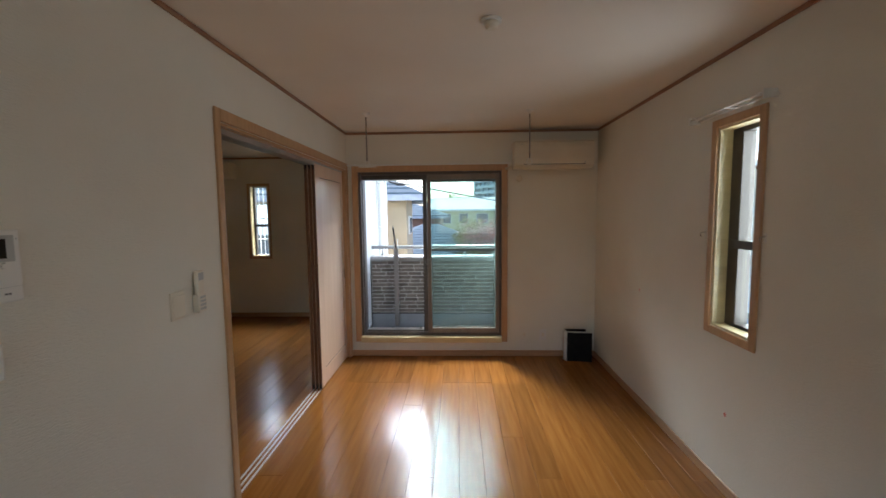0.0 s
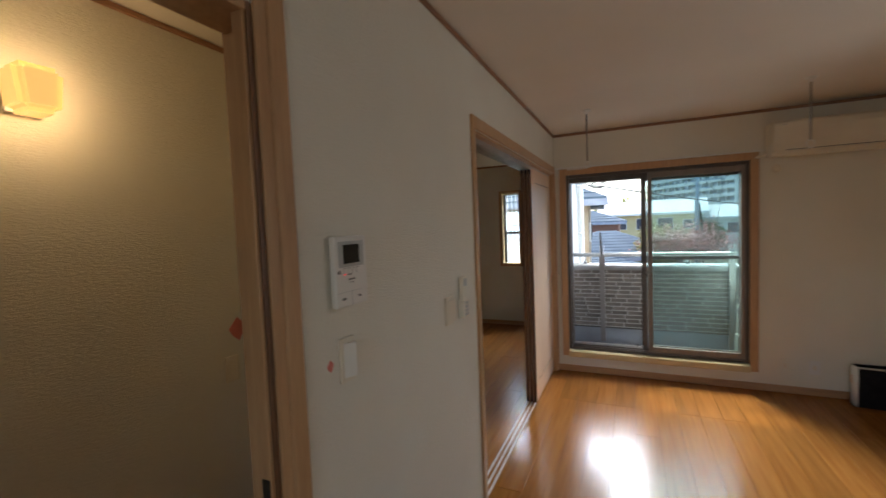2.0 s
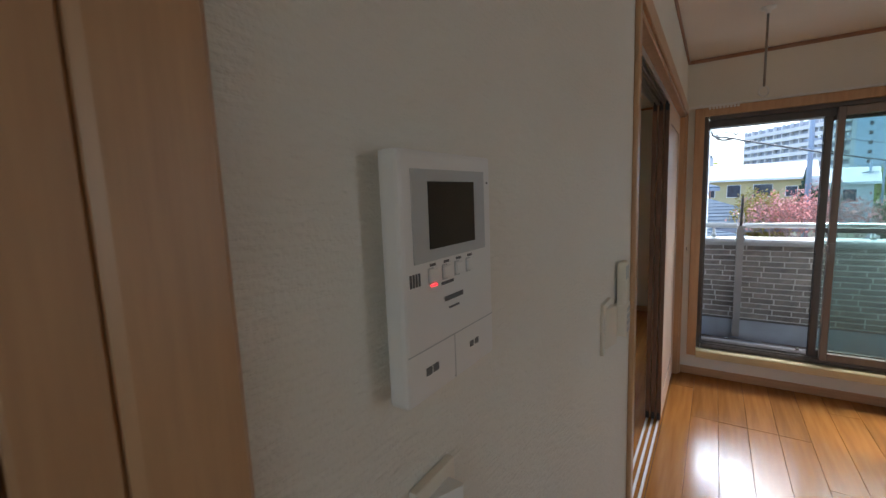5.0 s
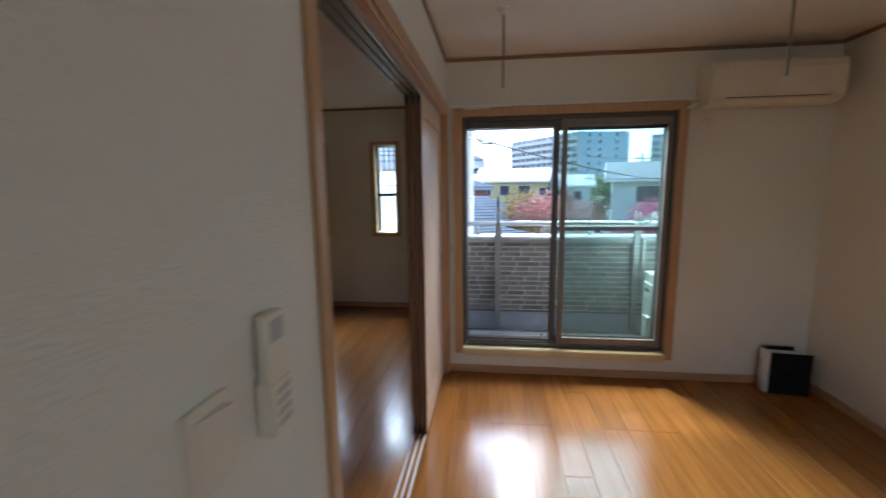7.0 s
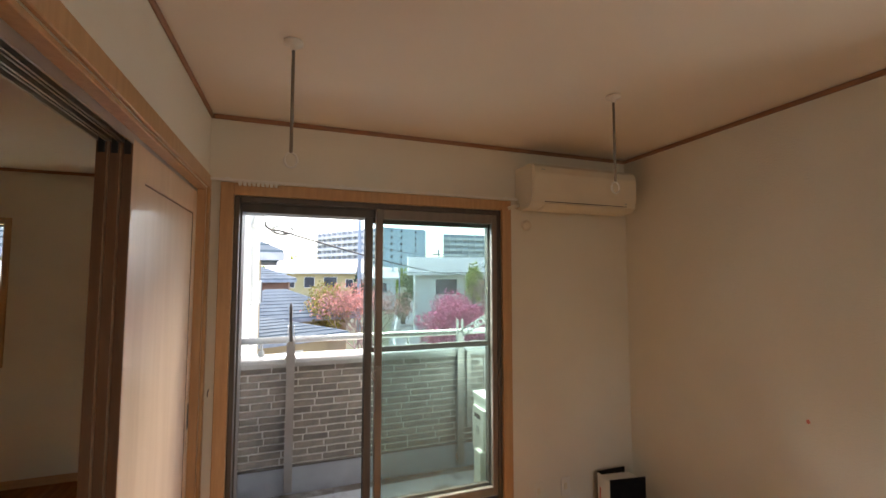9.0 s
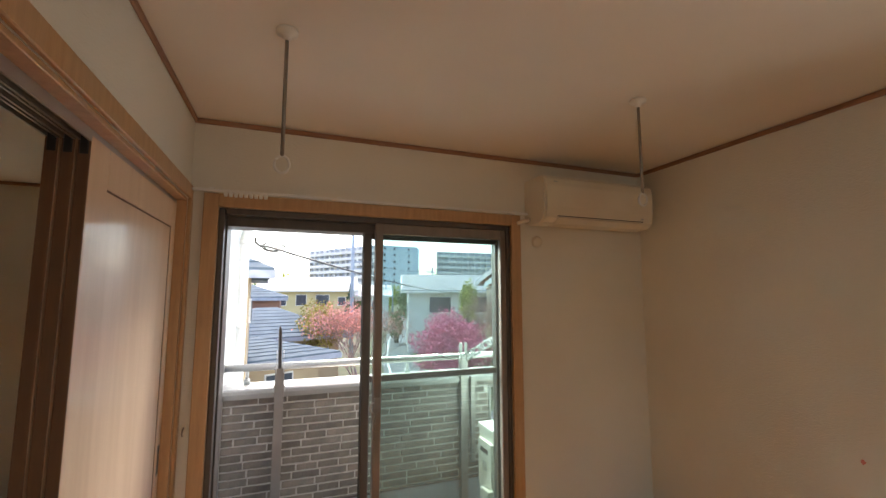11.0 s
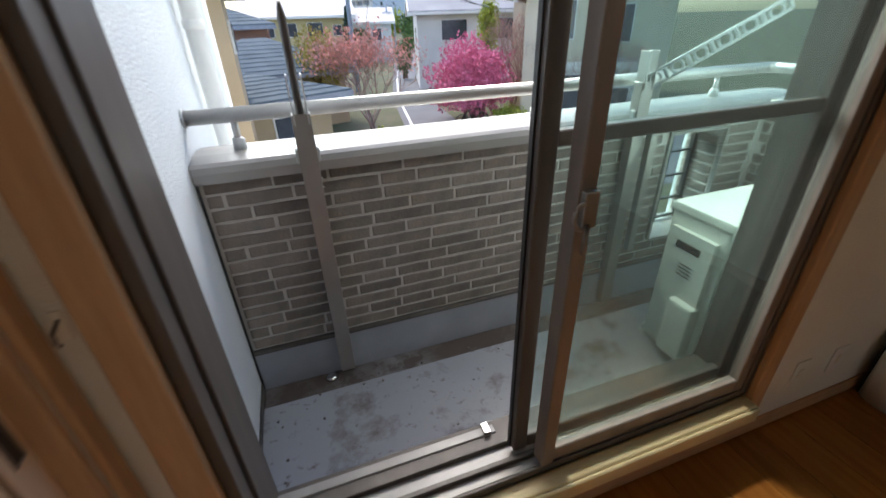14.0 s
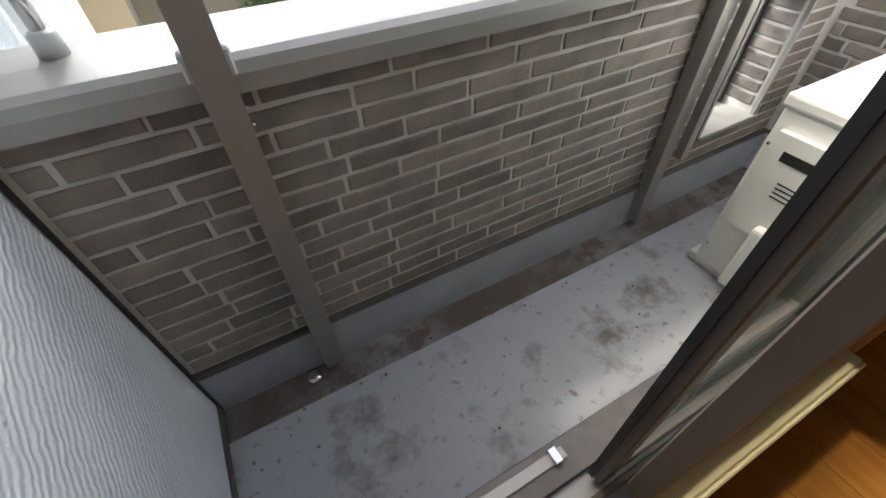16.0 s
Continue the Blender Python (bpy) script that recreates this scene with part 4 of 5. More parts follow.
part(par, "grille", BLACK, boxes((OX0, OX0 + 0.02, BF + 0.13, BF + 0.15, OZ0 + 0.006, OZ1), (OX1 - 0.02, OX1, BF + 0.13, BF + 0.15, OZ0 + 0.006, OZ1), ((OX0 + OX1) / 2 - 0.006, (OX0 + OX1) / 2 + 0.006, BF + 0.13, BF + 0.15, OZ0 + 0.006, OZ1),
                                 *[(OX0 + 0.02, OX1 - 0.02, BF + 0.133, BF + 0.147, z, z + 0.009) for z in (OZ0 + 0.02, 0.53, 0.65, 0.77, OZ1 - 0.02)]), "black metal grille")

# handrail
hr = thing("handrail", (0.3, 5.34, 1.02), "round silver aluminium handrail on short posts", "handrail")
RYR = BF + 0.1
part(hr, "rail", ALU, lambda bm: tube(bm, [(EX + 0.004, RYR, 1.122), (BX1 + 0.06, RYR, 1.122), (BX1 + 0.09, RYR - 0.01, 1.122), (BX1 + 0.1, RYR - 0.04, 1.122), (BX1 + 0.1, XO + 0.02, 1.122)], 0.0225, 18))
part(hr, "end_plate", GREY, lambda bm: tube(bm, [(EX - 0.001, RYR, 1.122), (EX + 0.008, RYR, 1.122)], 0.028, 16))
for x, y in ((-0.735, RYR), (0.315, RYR), (1.22, RYR), (BX1 + 0.1, 4.95)):
    part(hr, "post", ALU, lambda bm: tube(bm, [(x, y, 1.018), (x, y, 1.105)], 0.0105, 12))
    part(hr, "foot", GREY, lambda bm: tube(bm, [(x, y, 1.016), (x, y, 1.05), (x, y, 1.055)], [0.021, 0.019, 0.013], 14))

# laundry pole brackets


def pole_bracket(x, tip, holes):
    b = thing("laundry_bracket", (x, 5.2, DZ), "silver laundry pole bracket fixed to the parapet", "laundry bracket", "laundry brackets")
    y = BF - 0.022
    part(b, "channel", POSTALU, boxes((x - 0.027, x + 0.027, y - 0.024, y - 0.02, 0.135, 1.13), (x - 0.027, x - 0.023, y - 0.02, y + 0.02, 0.135, 1.13), (x + 0.023, x + 0.027, y - 0.02, y + 0.02, 0.135, 1.13), bevel=0.001))
    pieces(b, "clamp_ear", GREY, [(x + s * 0.03 - 0.006, x + s * 0.03 + 0.006, y - 0.016, y + 0.01, 0.985, 1.03) for s in (-1, 1)], "grey plastic clamp ear", 0.004)
    for z in (0.9, 0.93, 0.5):
        part(b, "bolt", CHROME, lambda bm: tube(bm, [(x + 0.026, y - 0.004, z), (x + 0.032, y - 0.004, z)], 0.004, 8))
    part(b, "head", ALU, boxes((x - 0.022, x - 0.018, y - 0.03, y + 0.02, 1.1, 1.235), (x + 0.018, x + 0.022, y - 0.03, y + 0.02, 1.1, 1.235), bevel=0.001))
    a = Vector((x, y - 0.005, 1.12))
    t = Vector(tip)
    d = (t - a)
    u = d.normalized()
    n = u.cross(Vector((0.0, 0.0, 1.0))).normalized()
    q = n.cross(u)

    def arm(bm):
        ln = d.length
        if not holes:
            tube(bm, [a, a + d * 0.9, t], [0.011, 0.010, 0.004], 6)
            return
        hgt, k = 0.024, 6
        for s in (-1, 1):
            e = [a + q * s * hgt, t + q * s * hgt * 0.75]
            tube(bm, e, 0.006, 6)
        for i in range(k + 1):
            c = a + d * (i / k)
            box_pts = [c + q * hgt * (1 - 0.25 * i / k), c - q * hgt * (1 - 0.25 * i / k)]
            tube(bm, box_pts, 0.008, 6)
        for i in range(k):
            c = a + d * ((i + 0.5) / k)
            tube(bm, [c + (q * math.cos(w) + u * math.sin(w)) * 0.0205 for w in np.linspace(0, math.tau, 17)], 0.006, 6, caps=False)
    part(b, "arm", BRONZE if not holes else GREY, arm, "dark folding arm")
    return b


pole_bracket(-0.541, (-0.545, 5.02, 1.40), False)
b2 = pole_bracket(0.70, (1.03, 5.0, 1.37), True)
part(b2, "stay", POSTALU, boxes((0.738, 0.772, BF - 0.075, BF - 0.045, 0.42, 1.0), bevel=0.002))

# outdoor unit
ou = thing("outdoor_unit", (1.03, 4.83, DZ), "off-white outdoor air conditioner unit on the balcony", "air conditioner unit")
UX0, UX1, UY0, UY1, UZ0, UZ1 = 0.70, 1.38, 4.715, 4.955, 0.155, 0.755
part(ou, "case", UNIT, lambda bm: box(bm, UX0, UX1, UY0, UY1, UZ0, UZ1 - 0.03, bevel=0.012, seg=2))
part(ou, "lid", UNIT, lambda bm: box(bm, UX0 - 0.006, UX1 + 0.006, UY0 - 0.006, UY1 + 0.006, UZ1 - 0.034, UZ1, bevel=0.008, seg=2))
part(ou, "service_cover", UNIT, lambda bm: prism(bm, [(4.745, 0.36), (4.90, 0.36), (4.925, 0.40), (4.925, 0.67), (4.745, 0.67)], "x", UX0 - 0.02, UX0 + 0.002))
part(ou, "grip", BLACK, boxes((UX0 - 0.022, UX0 - 0.019, 4.79, 4.89, 0.60, 0.628)), "dark grip recess")
pieces(ou, "vent_slot", BLACK, [(UX0 - 0.0215, UX0 - 0.0195, 4.80, 4.86, 0.50 + 0.014 * i, 0.504 + 0.014 * i) for i in range(4)])
part(ou, "valve_cover", UNIT, lambda bm: box(bm, UX0 - 0.05, UX0 + 0.002, 4.735, 4.84, 0.17, 0.41, bevel=0.012, seg=2))
for z in (0.24, 0.62):
    part(ou, "screw", CHROME, lambda bm: tube(bm, [(UX0 - 0.004, 4.94, z), (UX0, 4.94, z)], 0.005, 8))
pieces(ou, "foot", UNIT, [(UX0 + 0.02, UX0 + 0.09, UY0 - 0.02, UY1 + 0.03, DZ, UZ0 + 0.002), (UX1 - 0.09, UX1 - 0.02, UY0 - 0.02, UY1 + 0.03, DZ, UZ0 + 0.002)], "", 0.004)
part(ou, "fan_grille", GREY, lambda bm: [tube(bm, [(1.1 + r * math.cos(a), UY1 + 0.006, 0.43 + r * math.sin(a)) for a in np.linspace(0, math.tau, 33)], 0.003, 6, caps=False) for r in (0.05, 0.09, 0.13, 0.17, 0.21)])

dr = thing("drain_cap", (-0.61, 5.21, DZ), "small metal drain cap in the channel", "drain")
part(dr, "ring", CHROME, lambda bm: tube(bm, [(-0.61, 5.205, DZ - 0.015), (-0.61, 5.205, DZ - 0.004), (-0.61, 5.205, DZ)], [0.024, 0.022, 0.012], 14))
rndp = random.Random(8)


def debris(bm):
    for _ in range(46):
        x, y = rndp.uniform(-0.82, 0.65), rndp.choice((rndp.uniform(4.75, 5.1), rndp.uniform(5.09, 5.17)))
        z = DZ + 0.001 if y < GY0 - 0.004 else DZ - 0.0135
        if abs(y - GY0) < 0.006:
            continue
        s = rndp.uniform(0.0015, 0.006)
        tube(bm, [(x, y, z), (x + s * rndp.uniform(-1, 1), y + s * rndp.uniform(-1, 1), z + s)], [s, s * 0.5], 5)


solid("grit", pbr("grit", (0.30, 0.27, 0.24), (0.10, 0.09, 0.08), scale=60, rough=0.9), debris, "scattered grit and dead leaf bits on the balcony", "grit", "stuff")
clip = thing("track_clip", (-0.105, W + 0.16, WZ0 + 0.03), "small metal clip on the window track", "clip")
part(clip, "bracket", CHROME, boxes((-0.2, -0.178, W + 0.144, W + 0.18, WZ0 + 0.036, WZ0 + 0.05), (-0.2, -0.178, W + 0.176, W + 0.18, WZ0 + 0.02, WZ0 + 0.036), bevel=0.002))

# ---- outside ----
G = -3.0
GROUND = pbr("garden ground", (0.12, 0.115, 0.07), (0.08, 0.095, 0.045), scale=0.6, rough=0.95, bump=0.4, bscale=8)
ASPHALT = pbr("asphalt", (0.17, 0.175, 0.19), (0.14, 0.145, 0.155), scale=0.8, rough=0.85, bump=0.3, bscale=60)
LINE = pbr("road paint", (0.75, 0.75, 0.73), scale=6, rough=0.7)
CURB = pbr("concrete kerb", (0.40, 0.39, 0.37), scale=2, rough=0.9)
BLUEROOF = pbr("blue-grey slate", (0.13, 0.165, 0.19), (0.10, 0.13, 0.152), scale=1.2, rough=0.8, spec=0.2, bump=0.3, bscale=10)
GREYROOF = pbr("grey roof", (0.30, 0.31, 0.33), (0.24, 0.25, 0.27), scale=0.6, rough=0.7)
PALEROOF = pbr("pale metal roof", (0.62, 0.60, 0.58), (0.54, 0.52, 0.50), scale=0.5, rough=0.55)
REDROOF = pbr("red-brown tiles", (0.33, 0.13, 0.08), (0.25, 0.10, 0.07), scale=3, rough=0.8)
TANWALL = pbr("tan render", (0.48, 0.36, 0.23), (0.42, 0.31, 0.19), scale=0.8, rough=0.9)
BRICKWALL = pbr("red-brown wall", (0.36, 0.19, 0.13), (0.29, 0.15, 0.11), scale=1.5, rough=0.9)
YELWALL = pbr("yellowish wall", (0.58, 0.47, 0.26), (0.5, 0.41, 0.22), scale=0.7, rough=0.9)
WHITEWALL = pbr("white render", (0.72, 0.71, 0.68), (0.64, 0.63, 0.60), scale=0.6, rough=0.9)
BEIGEWALL = pbr("beige render", (0.64, 0.57, 0.43), (0.57, 0.51, 0.38), scale=0.6, rough=0.9)
PALEBLUE = pbr("pale blue panel wall", (0.56, 0.62, 0.70), (0.5, 0.57, 0.66), scale=0.1, rough=0.8)
CONCRETE = pbr("pale concrete", (0.66, 0.64, 0.62), (0.58, 0.57, 0.56), scale=0.1, rough=0.85)
# grey-blue that paints the shade between the far balconies
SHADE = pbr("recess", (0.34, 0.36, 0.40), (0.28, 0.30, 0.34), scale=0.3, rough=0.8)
PANE = pbr("far window glass", (0.07, 0.08, 0.10), (0.05, 0.06, 0.075), scale=2, rough=0.12)
POLE = pbr("utility pole", (0.34, 0.40, 0.48), (0.29, 0.34, 0.41), scale=2, rough=0.7)
WIRE = pbr("cable", (0.03, 0.03, 0.032), scale=9, rough=0.6)
BARK = pbr("bark", (0.20, 0.15, 0.125), (0.13, 0.10, 0.085), scale=7, rough=0.95)
TWIG = pbr("red-brown twigs", (0.40, 0.27, 0.235), (0.30, 0.20, 0.175), scale=3, rough=0.95)


def leafmat(name, a, b):
    return pbr(name, a, b, scale=2.2, rough=0.7, fine=0.3, bscale=14)


PINK = leafmat("pink blossom", (0.72, 0.20, 0.33), (0.55, 0.11, 0.21))
CORAL = leafmat("coral buds", (0.72, 0.27, 0.22), (0.58, 0.30, 0.25))
OLIVE = leafmat("olive leaves", (0.38, 0.30, 0.06), (0.25, 0.20, 0.04))
LIME = leafmat("lime leaves", (0.36, 0.40, 0.05), (0.24, 0.30, 0.04))
GREEN = leafmat("green leaves", (0.10, 0.18, 0.045), (0.055, 0.11, 0.03))
DARKGREEN = leafmat("conifer", (0.045, 0.085, 0.05), (0.03, 0.06, 0.035))

solid("ground", GROUND, boxes((-1500, 1500, -1500, 1500, G - 0.5, G)), "garden soil and grass between the houses", "ground", "structure")


def street(bm):
    pts = [(1.0, 9.0), (3.9, 21.0), (5.6, 31.0), (8.0, 41.0), (11.2, 53.5), (24.0, 100.0)]
    wd = [3.0, 2.7, 2.2, 2.4, 2.4, 2.6]
    a = [bm.verts.new((x, y, G + 0.02)) for x, y in pts]
    b = [bm.verts.new((x + w, y - 0.4, G + 0.02)) for (x, y), w in zip(pts, wd)]
    for i in range(len(pts) - 1):
        bm.faces.new((a[i], b[i], b[i + 1], a[i + 1]))
    box(bm, -40, 3.0, 11.0, 14.0, G - 0.01, G + 0.016)
    box(bm, 5.0, 40, 12.5, 17.5, G - 0.01, G + 0.016)


solid("road", ASPHALT, street, "narrow grey asphalt street between houses", "road", "structure")
solid("road_marking", LINE, lambda bm: [bm.faces.new([bm.verts.new(p) for p in ((x0, y0, G + 0.026), (x0 + 0.14, y0, G + 0.026), (x1 + 0.14, y1, G + 0.026), (x1, y1, G + 0.026))]) for x0, y0, x1, y1 in ((5.9, 31.0, 8.3, 41.0), (8.3, 41.0, 11.5, 53.0), (4.2, 21, 5.9, 31))],
      "white painted edge line on the street", "road marking", "structure")


def house(name, cx, cy, turn, lx, ly, eave, rise, wall, roof, label, hip=False, over=0.45, base=G, wins=(), ridge_y=False, courses=0):
    """A house with its ridge along its own x, walls, slopes with thickness, gables or hips, and windows (face, across, low, wide, high)."""
    h = thing(name, (cx, cy, base), label, "house")
    m = pose(cx, cy, 0, 0, 0, turn)

    def put(bm, n0):
        bm.verts.ensure_lookup_table()
        bmesh.ops.transform(bm, matrix=m, verts=bm.verts)

    def walls(bm):
        prof = [(-ly, base), (ly, base), (ly, eave), (0, eave + (0.0 if hip else rise * ly / (ly + over))), (-ly, eave)]
        prism(bm, prof, "x", -lx, lx)
        put(bm, 0)
    part(h, "walls", wall, walls)

    def slopes(bm):
        t = 0.14
        ex, ey = lx + over, ly + over
        zr, ze = eave + rise, eave - 0.02
        rx = max(ex - ey * 0.95, 0.01) if hip else ex
        c = [(-ex, -ey, ze), (ex, -ey, ze), (ex, ey, ze), (-ex, ey, ze), (-rx, 0, zr), (rx, 0, zr)]
        lo = [bm.verts.new((x, y, z)) for x, y, z in c]
        up = [bm.verts.new((x, y, z + t)) for x, y, z in c]
        for q in ((0, 1, 5, 4), (2, 3, 4, 5), (1, 2, 5), (3, 0, 4)):
            if not hip and len(q) == 3:
                continue
            bm.faces.new([up[i] for i in q])
            bm.faces.new([lo[i] for i in reversed(q)])
        rim = ((0, 1), (1, 2), (2, 3), (3, 0)) if hip else ((0, 1), (1, 5), (5, 2), (2, 3), (3, 4), (4, 0))
        for i, j in rim:
            bm.faces.new((lo[i], lo[j], up[j], up[i]))
        put(bm, 0)
    part(h, "roof", roof, slopes)

    for side in (-1, 1):
        def fascia(bm):
            ex, y = lx + over + 0.02, side * (ly + over + 0.02)
            box(bm, -ex, ex, y - 0.04, y + 0.04, eave - 0.12, eave + 0.06)
            put(bm, 0)
        part(h, "fascia", WHITE if roof is not BLUEROOF else UPSTAND, fascia)

        def barge(bm):
            x = side * (lx + over + 0.03)
            e, r = ly + over, eave + rise
            prism(bm, [(-e, eave - 0.14), (-e, eave + 0.14), (0, r + 0.16), (e, eave + 0.14), (e, eave - 0.14), (0, r - 0.14)], "x", x - 0.04, x + 0.04)
            put(bm, 0)
        if not hip:
            part(h, "bargeboard", WHITE, barge)
    if courses:
        def rows(bm):
            for k in range(1, courses):
                f = k / courses
                y, z = -(ly + over) * (1 - f), eave + rise * f + 0.125
                hw = (lx + over) - (ly + over) * 0.95 * f if hip else lx + over
                box(bm, -hw, hw, y - 0.02, y + 0.02, z - 0.015, z + 0.022)
                box(bm, -hw, hw, -y - 0.02, -y + 0.02, z - 0.015, z + 0.022)
            put(bm, 0)
        part(h, "course_edges", roof, rows)
    for face, u, z, w, hh in wins:
        def frame_(bm, grow=0.07, dep=0.05):
            if face in "sn":
                y = -ly if face == "s" else ly
                box(bm, u - w / 2 - grow, u + w / 2 + grow, y - dep, y + dep, z - grow, z + hh + grow)
            else:
                x = lx if face == "e" else -lx
                box(bm, x - dep, x + dep, u - w / 2 - grow, u + w / 2 + grow, z - grow, z + hh + grow)
            put(bm, 0)
        wd = part(h, "window", PANE, lambda bm: frame_(bm, 0.0, 0.07))
        part(h, "window_frame", WHITE, lambda bm: frame_(bm, 0.05, 0.045))
    return h


house("house", -3.9, 19.6, 28, 3.4, 3.2, -0.6, 0.85, TANWALL, BLUEROOF, "tan rendered house with a blue-grey hipped slate roof", hip=True, over=0.55, courses=12,
      wins=(("s", 1.9, -2.6, 0.9, 1.5), ("s", 0.0, -2.2, 0.8, 1.1), ("e", -0.8, -2.1, 0.9, 1.0), ("s", -2.0, -2.2, 1.0, 1.1)))
house("house", -4.6, 14.8, 4, 3.1, 2.2, 2.05, 1.2, TANWALL, BLUEROOF, "tall tan house with narrow slit windows", hip=True, over=0.5, courses=9,
      wins=(("e", -0.9, 0.9, 0.16, 0.5), ("e", -0.45, 0.9, 0.16, 0.5), ("e", 0.0, 0.9, 0.16, 0.5), ("s", 1.6, -1.2, 1.0, 1.2)))
house("house", -5.0, 32.0, 0, 4.0, 3.0, 1.30, 1.1, BRICKWALL, BLUEROOF, "red-brown house with a blue slate roof", hip=True, over=0.45, courses=8, wins=(("s", 2.5, -0.6, 1.2, 1.1),))
house("house", -1.6, 27.0, 20, 3.0, 2.6, -0.6, 1.3, TANWALL, BLUEROOF, "low house with a blue slate roof", hip=True, over=0.5, courses=9)
house("house", 2.2, 62.0, -6, 5.6, 4.0, 1.95, 1.7, YELWALL, PALEROOF, "long yellowish house with a pale metal roof", over=0.6,
      wins=(("s", -3.4, 0.1, 1.6, 1.3), ("s", -0.8, 0.1, 1.2, 1.3), ("s", 1.8, 0.1, 1.6, 1.3), ("s", 4.2, 0.1, 0.9, 1.0)))
house("house", 10.0, 62.0, -10, 2.9, 3.5, 1.2, 1.5, WHITEWALL, PALEROOF, "cream house with a pale roof by the street", over=0.4, wins=(("s", -1.2, -0.6, 1.0, 1.2), ("s", 1.2, -0.6, 1.0, 1.2), ("e", 0.0, -0.6, 1.0, 1.2), ("e", 2.0, -0.6, 0.8, 1.0)))
house("house", 13.4, 36.5, -14, 4.3, 3.4, 1.75, 1.35, WHITEWALL, GREYROOF, "white two-storey house with a grey gabled roof", over=0.55,
      wins=(("w", -1.6, -0.5, 0.9, 1.4), ("s", -1.8, 0.1, 1.7, 1.2), ("s", 1.6, 0.1, 1.4, 1.2), ("s", 0.4, -2.4, 1.6, 1.6)))
house("house", 15.9, 25.7, 52, 4.2, 3.6, 2.2, 3.1, BEIGEWALL, REDROOF, "beige rendered house with gables and a red-brown roof", over=0.5,
      wins=(("w", 1.8, 0.2, 0.4, 1.5), ("w", -1.6, 0.2, 0.55, 1.5), ("w", 0.2, -2.6, 0.9, 1.9)))
house("house", 11.7, 22.1, 52, 1.9, 1.45, 2.0, 1.5, BEIGEWALL, REDROOF, "beige gabled front wing with a red-tiled roof", over=0.4,
      wins=(("w", 0.32, 0.5, 0.5, 1.35), ("w", -0.32, 0.5, 0.5, 1.35)))
house("house", 12.5, 20.3, 52, 1.0, 2.0, -0.6, 0.12, WHITEWALL, CURB, "low white flat-roofed annex", over=0.12, wins=(("w", 1.0, -2.9, 0.9, 2.0), ("w", -0.8, -2.3, 1.0, 0.9)))
house("house", 6.4, 1.2, 90, 2.6, 3.0, 3.6, 1.5, PALEBLUE, GREYROOF, "pale blue-grey neighbouring house", over=0.3)
house("house", -4.6, 9.8, 0, 2.4, 0.9, 1.25, 0.4, WHITEWALL, BLUEROOF, "pale neighbouring house close by", over=0.2, wins=(("s", 0.2, 0.3, 1.4, 1.0),))


def block(name, a, b, c, z1, floors, bays, label, front=CONCRETE, flank=PALEBLUE):
    """An apartment block: a long front with balcony bands from a to b, a flank from b to c."""
    h = thing(name, (*b, G), label, "apartment block")
    a, b, c = Vector((*a, 0)), Vector((*b, 0)), Vector((*c, 0))
    d = a + (c - b)
    u = (b - a).normalized()
    nrm = Vector((u.y, -u.x, 0))

    def core(bm):
        r0, r1 = [bm.verts.new((p.x, p.y, G)) for p in (a, b, c, d)], [bm.verts.new((p.x, p.y, z1)) for p in (a, b, c, d)]
        for k in range(4):
            bm.faces.new((r0[k], r0[(k + 1) % 4], r1[(k + 1) % 4], r1[k]))
        bm.faces.new(r1)
    part(h, "body", flank, core)
    fh = (z1 - G) / floors
    ln = (b - a).length

    def slab(bm, s0, s1, o0, o1, z0, z2):
        ps = [a + u * s0 + nrm * o0, a + u * s1 + nrm * o0, a + u * s1 + nrm * o1, a + u * s0 + nrm * o1]
        r0, r1 = [bm.verts.new((p.x, p.y, z0)) for p in ps], [bm.verts.new((p.x, p.y, z2)) for p in ps]
        for k in range(4):
            bm.faces.new((r0[k], r0[(k + 1) % 4], r1[(k + 1) % 4], r1[k]))
        bm.faces.new(r0)
        bm.faces.new(r1)
    # flat dark bands paint the shade above each balcony; the wall has no hollows
    part(h, "recess_shade", SHADE, lambda bm: [slab(bm, 0, ln, 0.02, 0.12, G + fh * k + 1.0, G + fh * (k + 1) - 0.2) for k in range(floors)])
    part(h, "balconies", front, lambda bm: [slab(bm, 0, ln, 0.1, 1.4, G + fh * k - 0.15, G + fh * k + 1.15) for k in range(floors)])
    part(h, "dividers", front, lambda bm: [slab(bm, ln * i / bays - 0.15, ln * i / bays + 0.15, 0.1, 1.3, G, z1 + 0.2) for i in range(bays + 1)])
    w = (c - b).normalized()
    wl = (c - b).length
    m2 = Vector((w.y, -w.x, 0))

    def flank_windows(bm):
        for k in range(floors):
            for s in (0.18, 0.42, 0.78):
                p = b + w * wl * s
                q = [p - w * 0.5 + m2 * 0.06, p + w * 0.5 + m2 * 0.06]
                z = G + fh * k + 1.0
                bm.faces.new([bm.verts.new((*q[0].xy, z)), bm.verts.new((*q[1].xy, z)), bm.verts.new((*q[1].xy, z + 1.1)), bm.verts.new((*q[0].xy, z + 1.1))])
    part(h, "windows", PANE, flank_windows)


block("apartment_block", (9.5, 215.0), (34.0, 176.0), (53.0, 180.0), 22.2, 9, 12, "white apartment block with rows of balconies")
block("apartment_block", (57.0, 240.0), (69.0, 240.0), (74.0, 246.0), 29.0, 11, 3, "tall white apartment tower far off")
block("apartment_block", (78.0, 225.0), (140.0, 225.0), (146.0, 235.0), 25.5, 9, 16, "long white apartment slab far off")


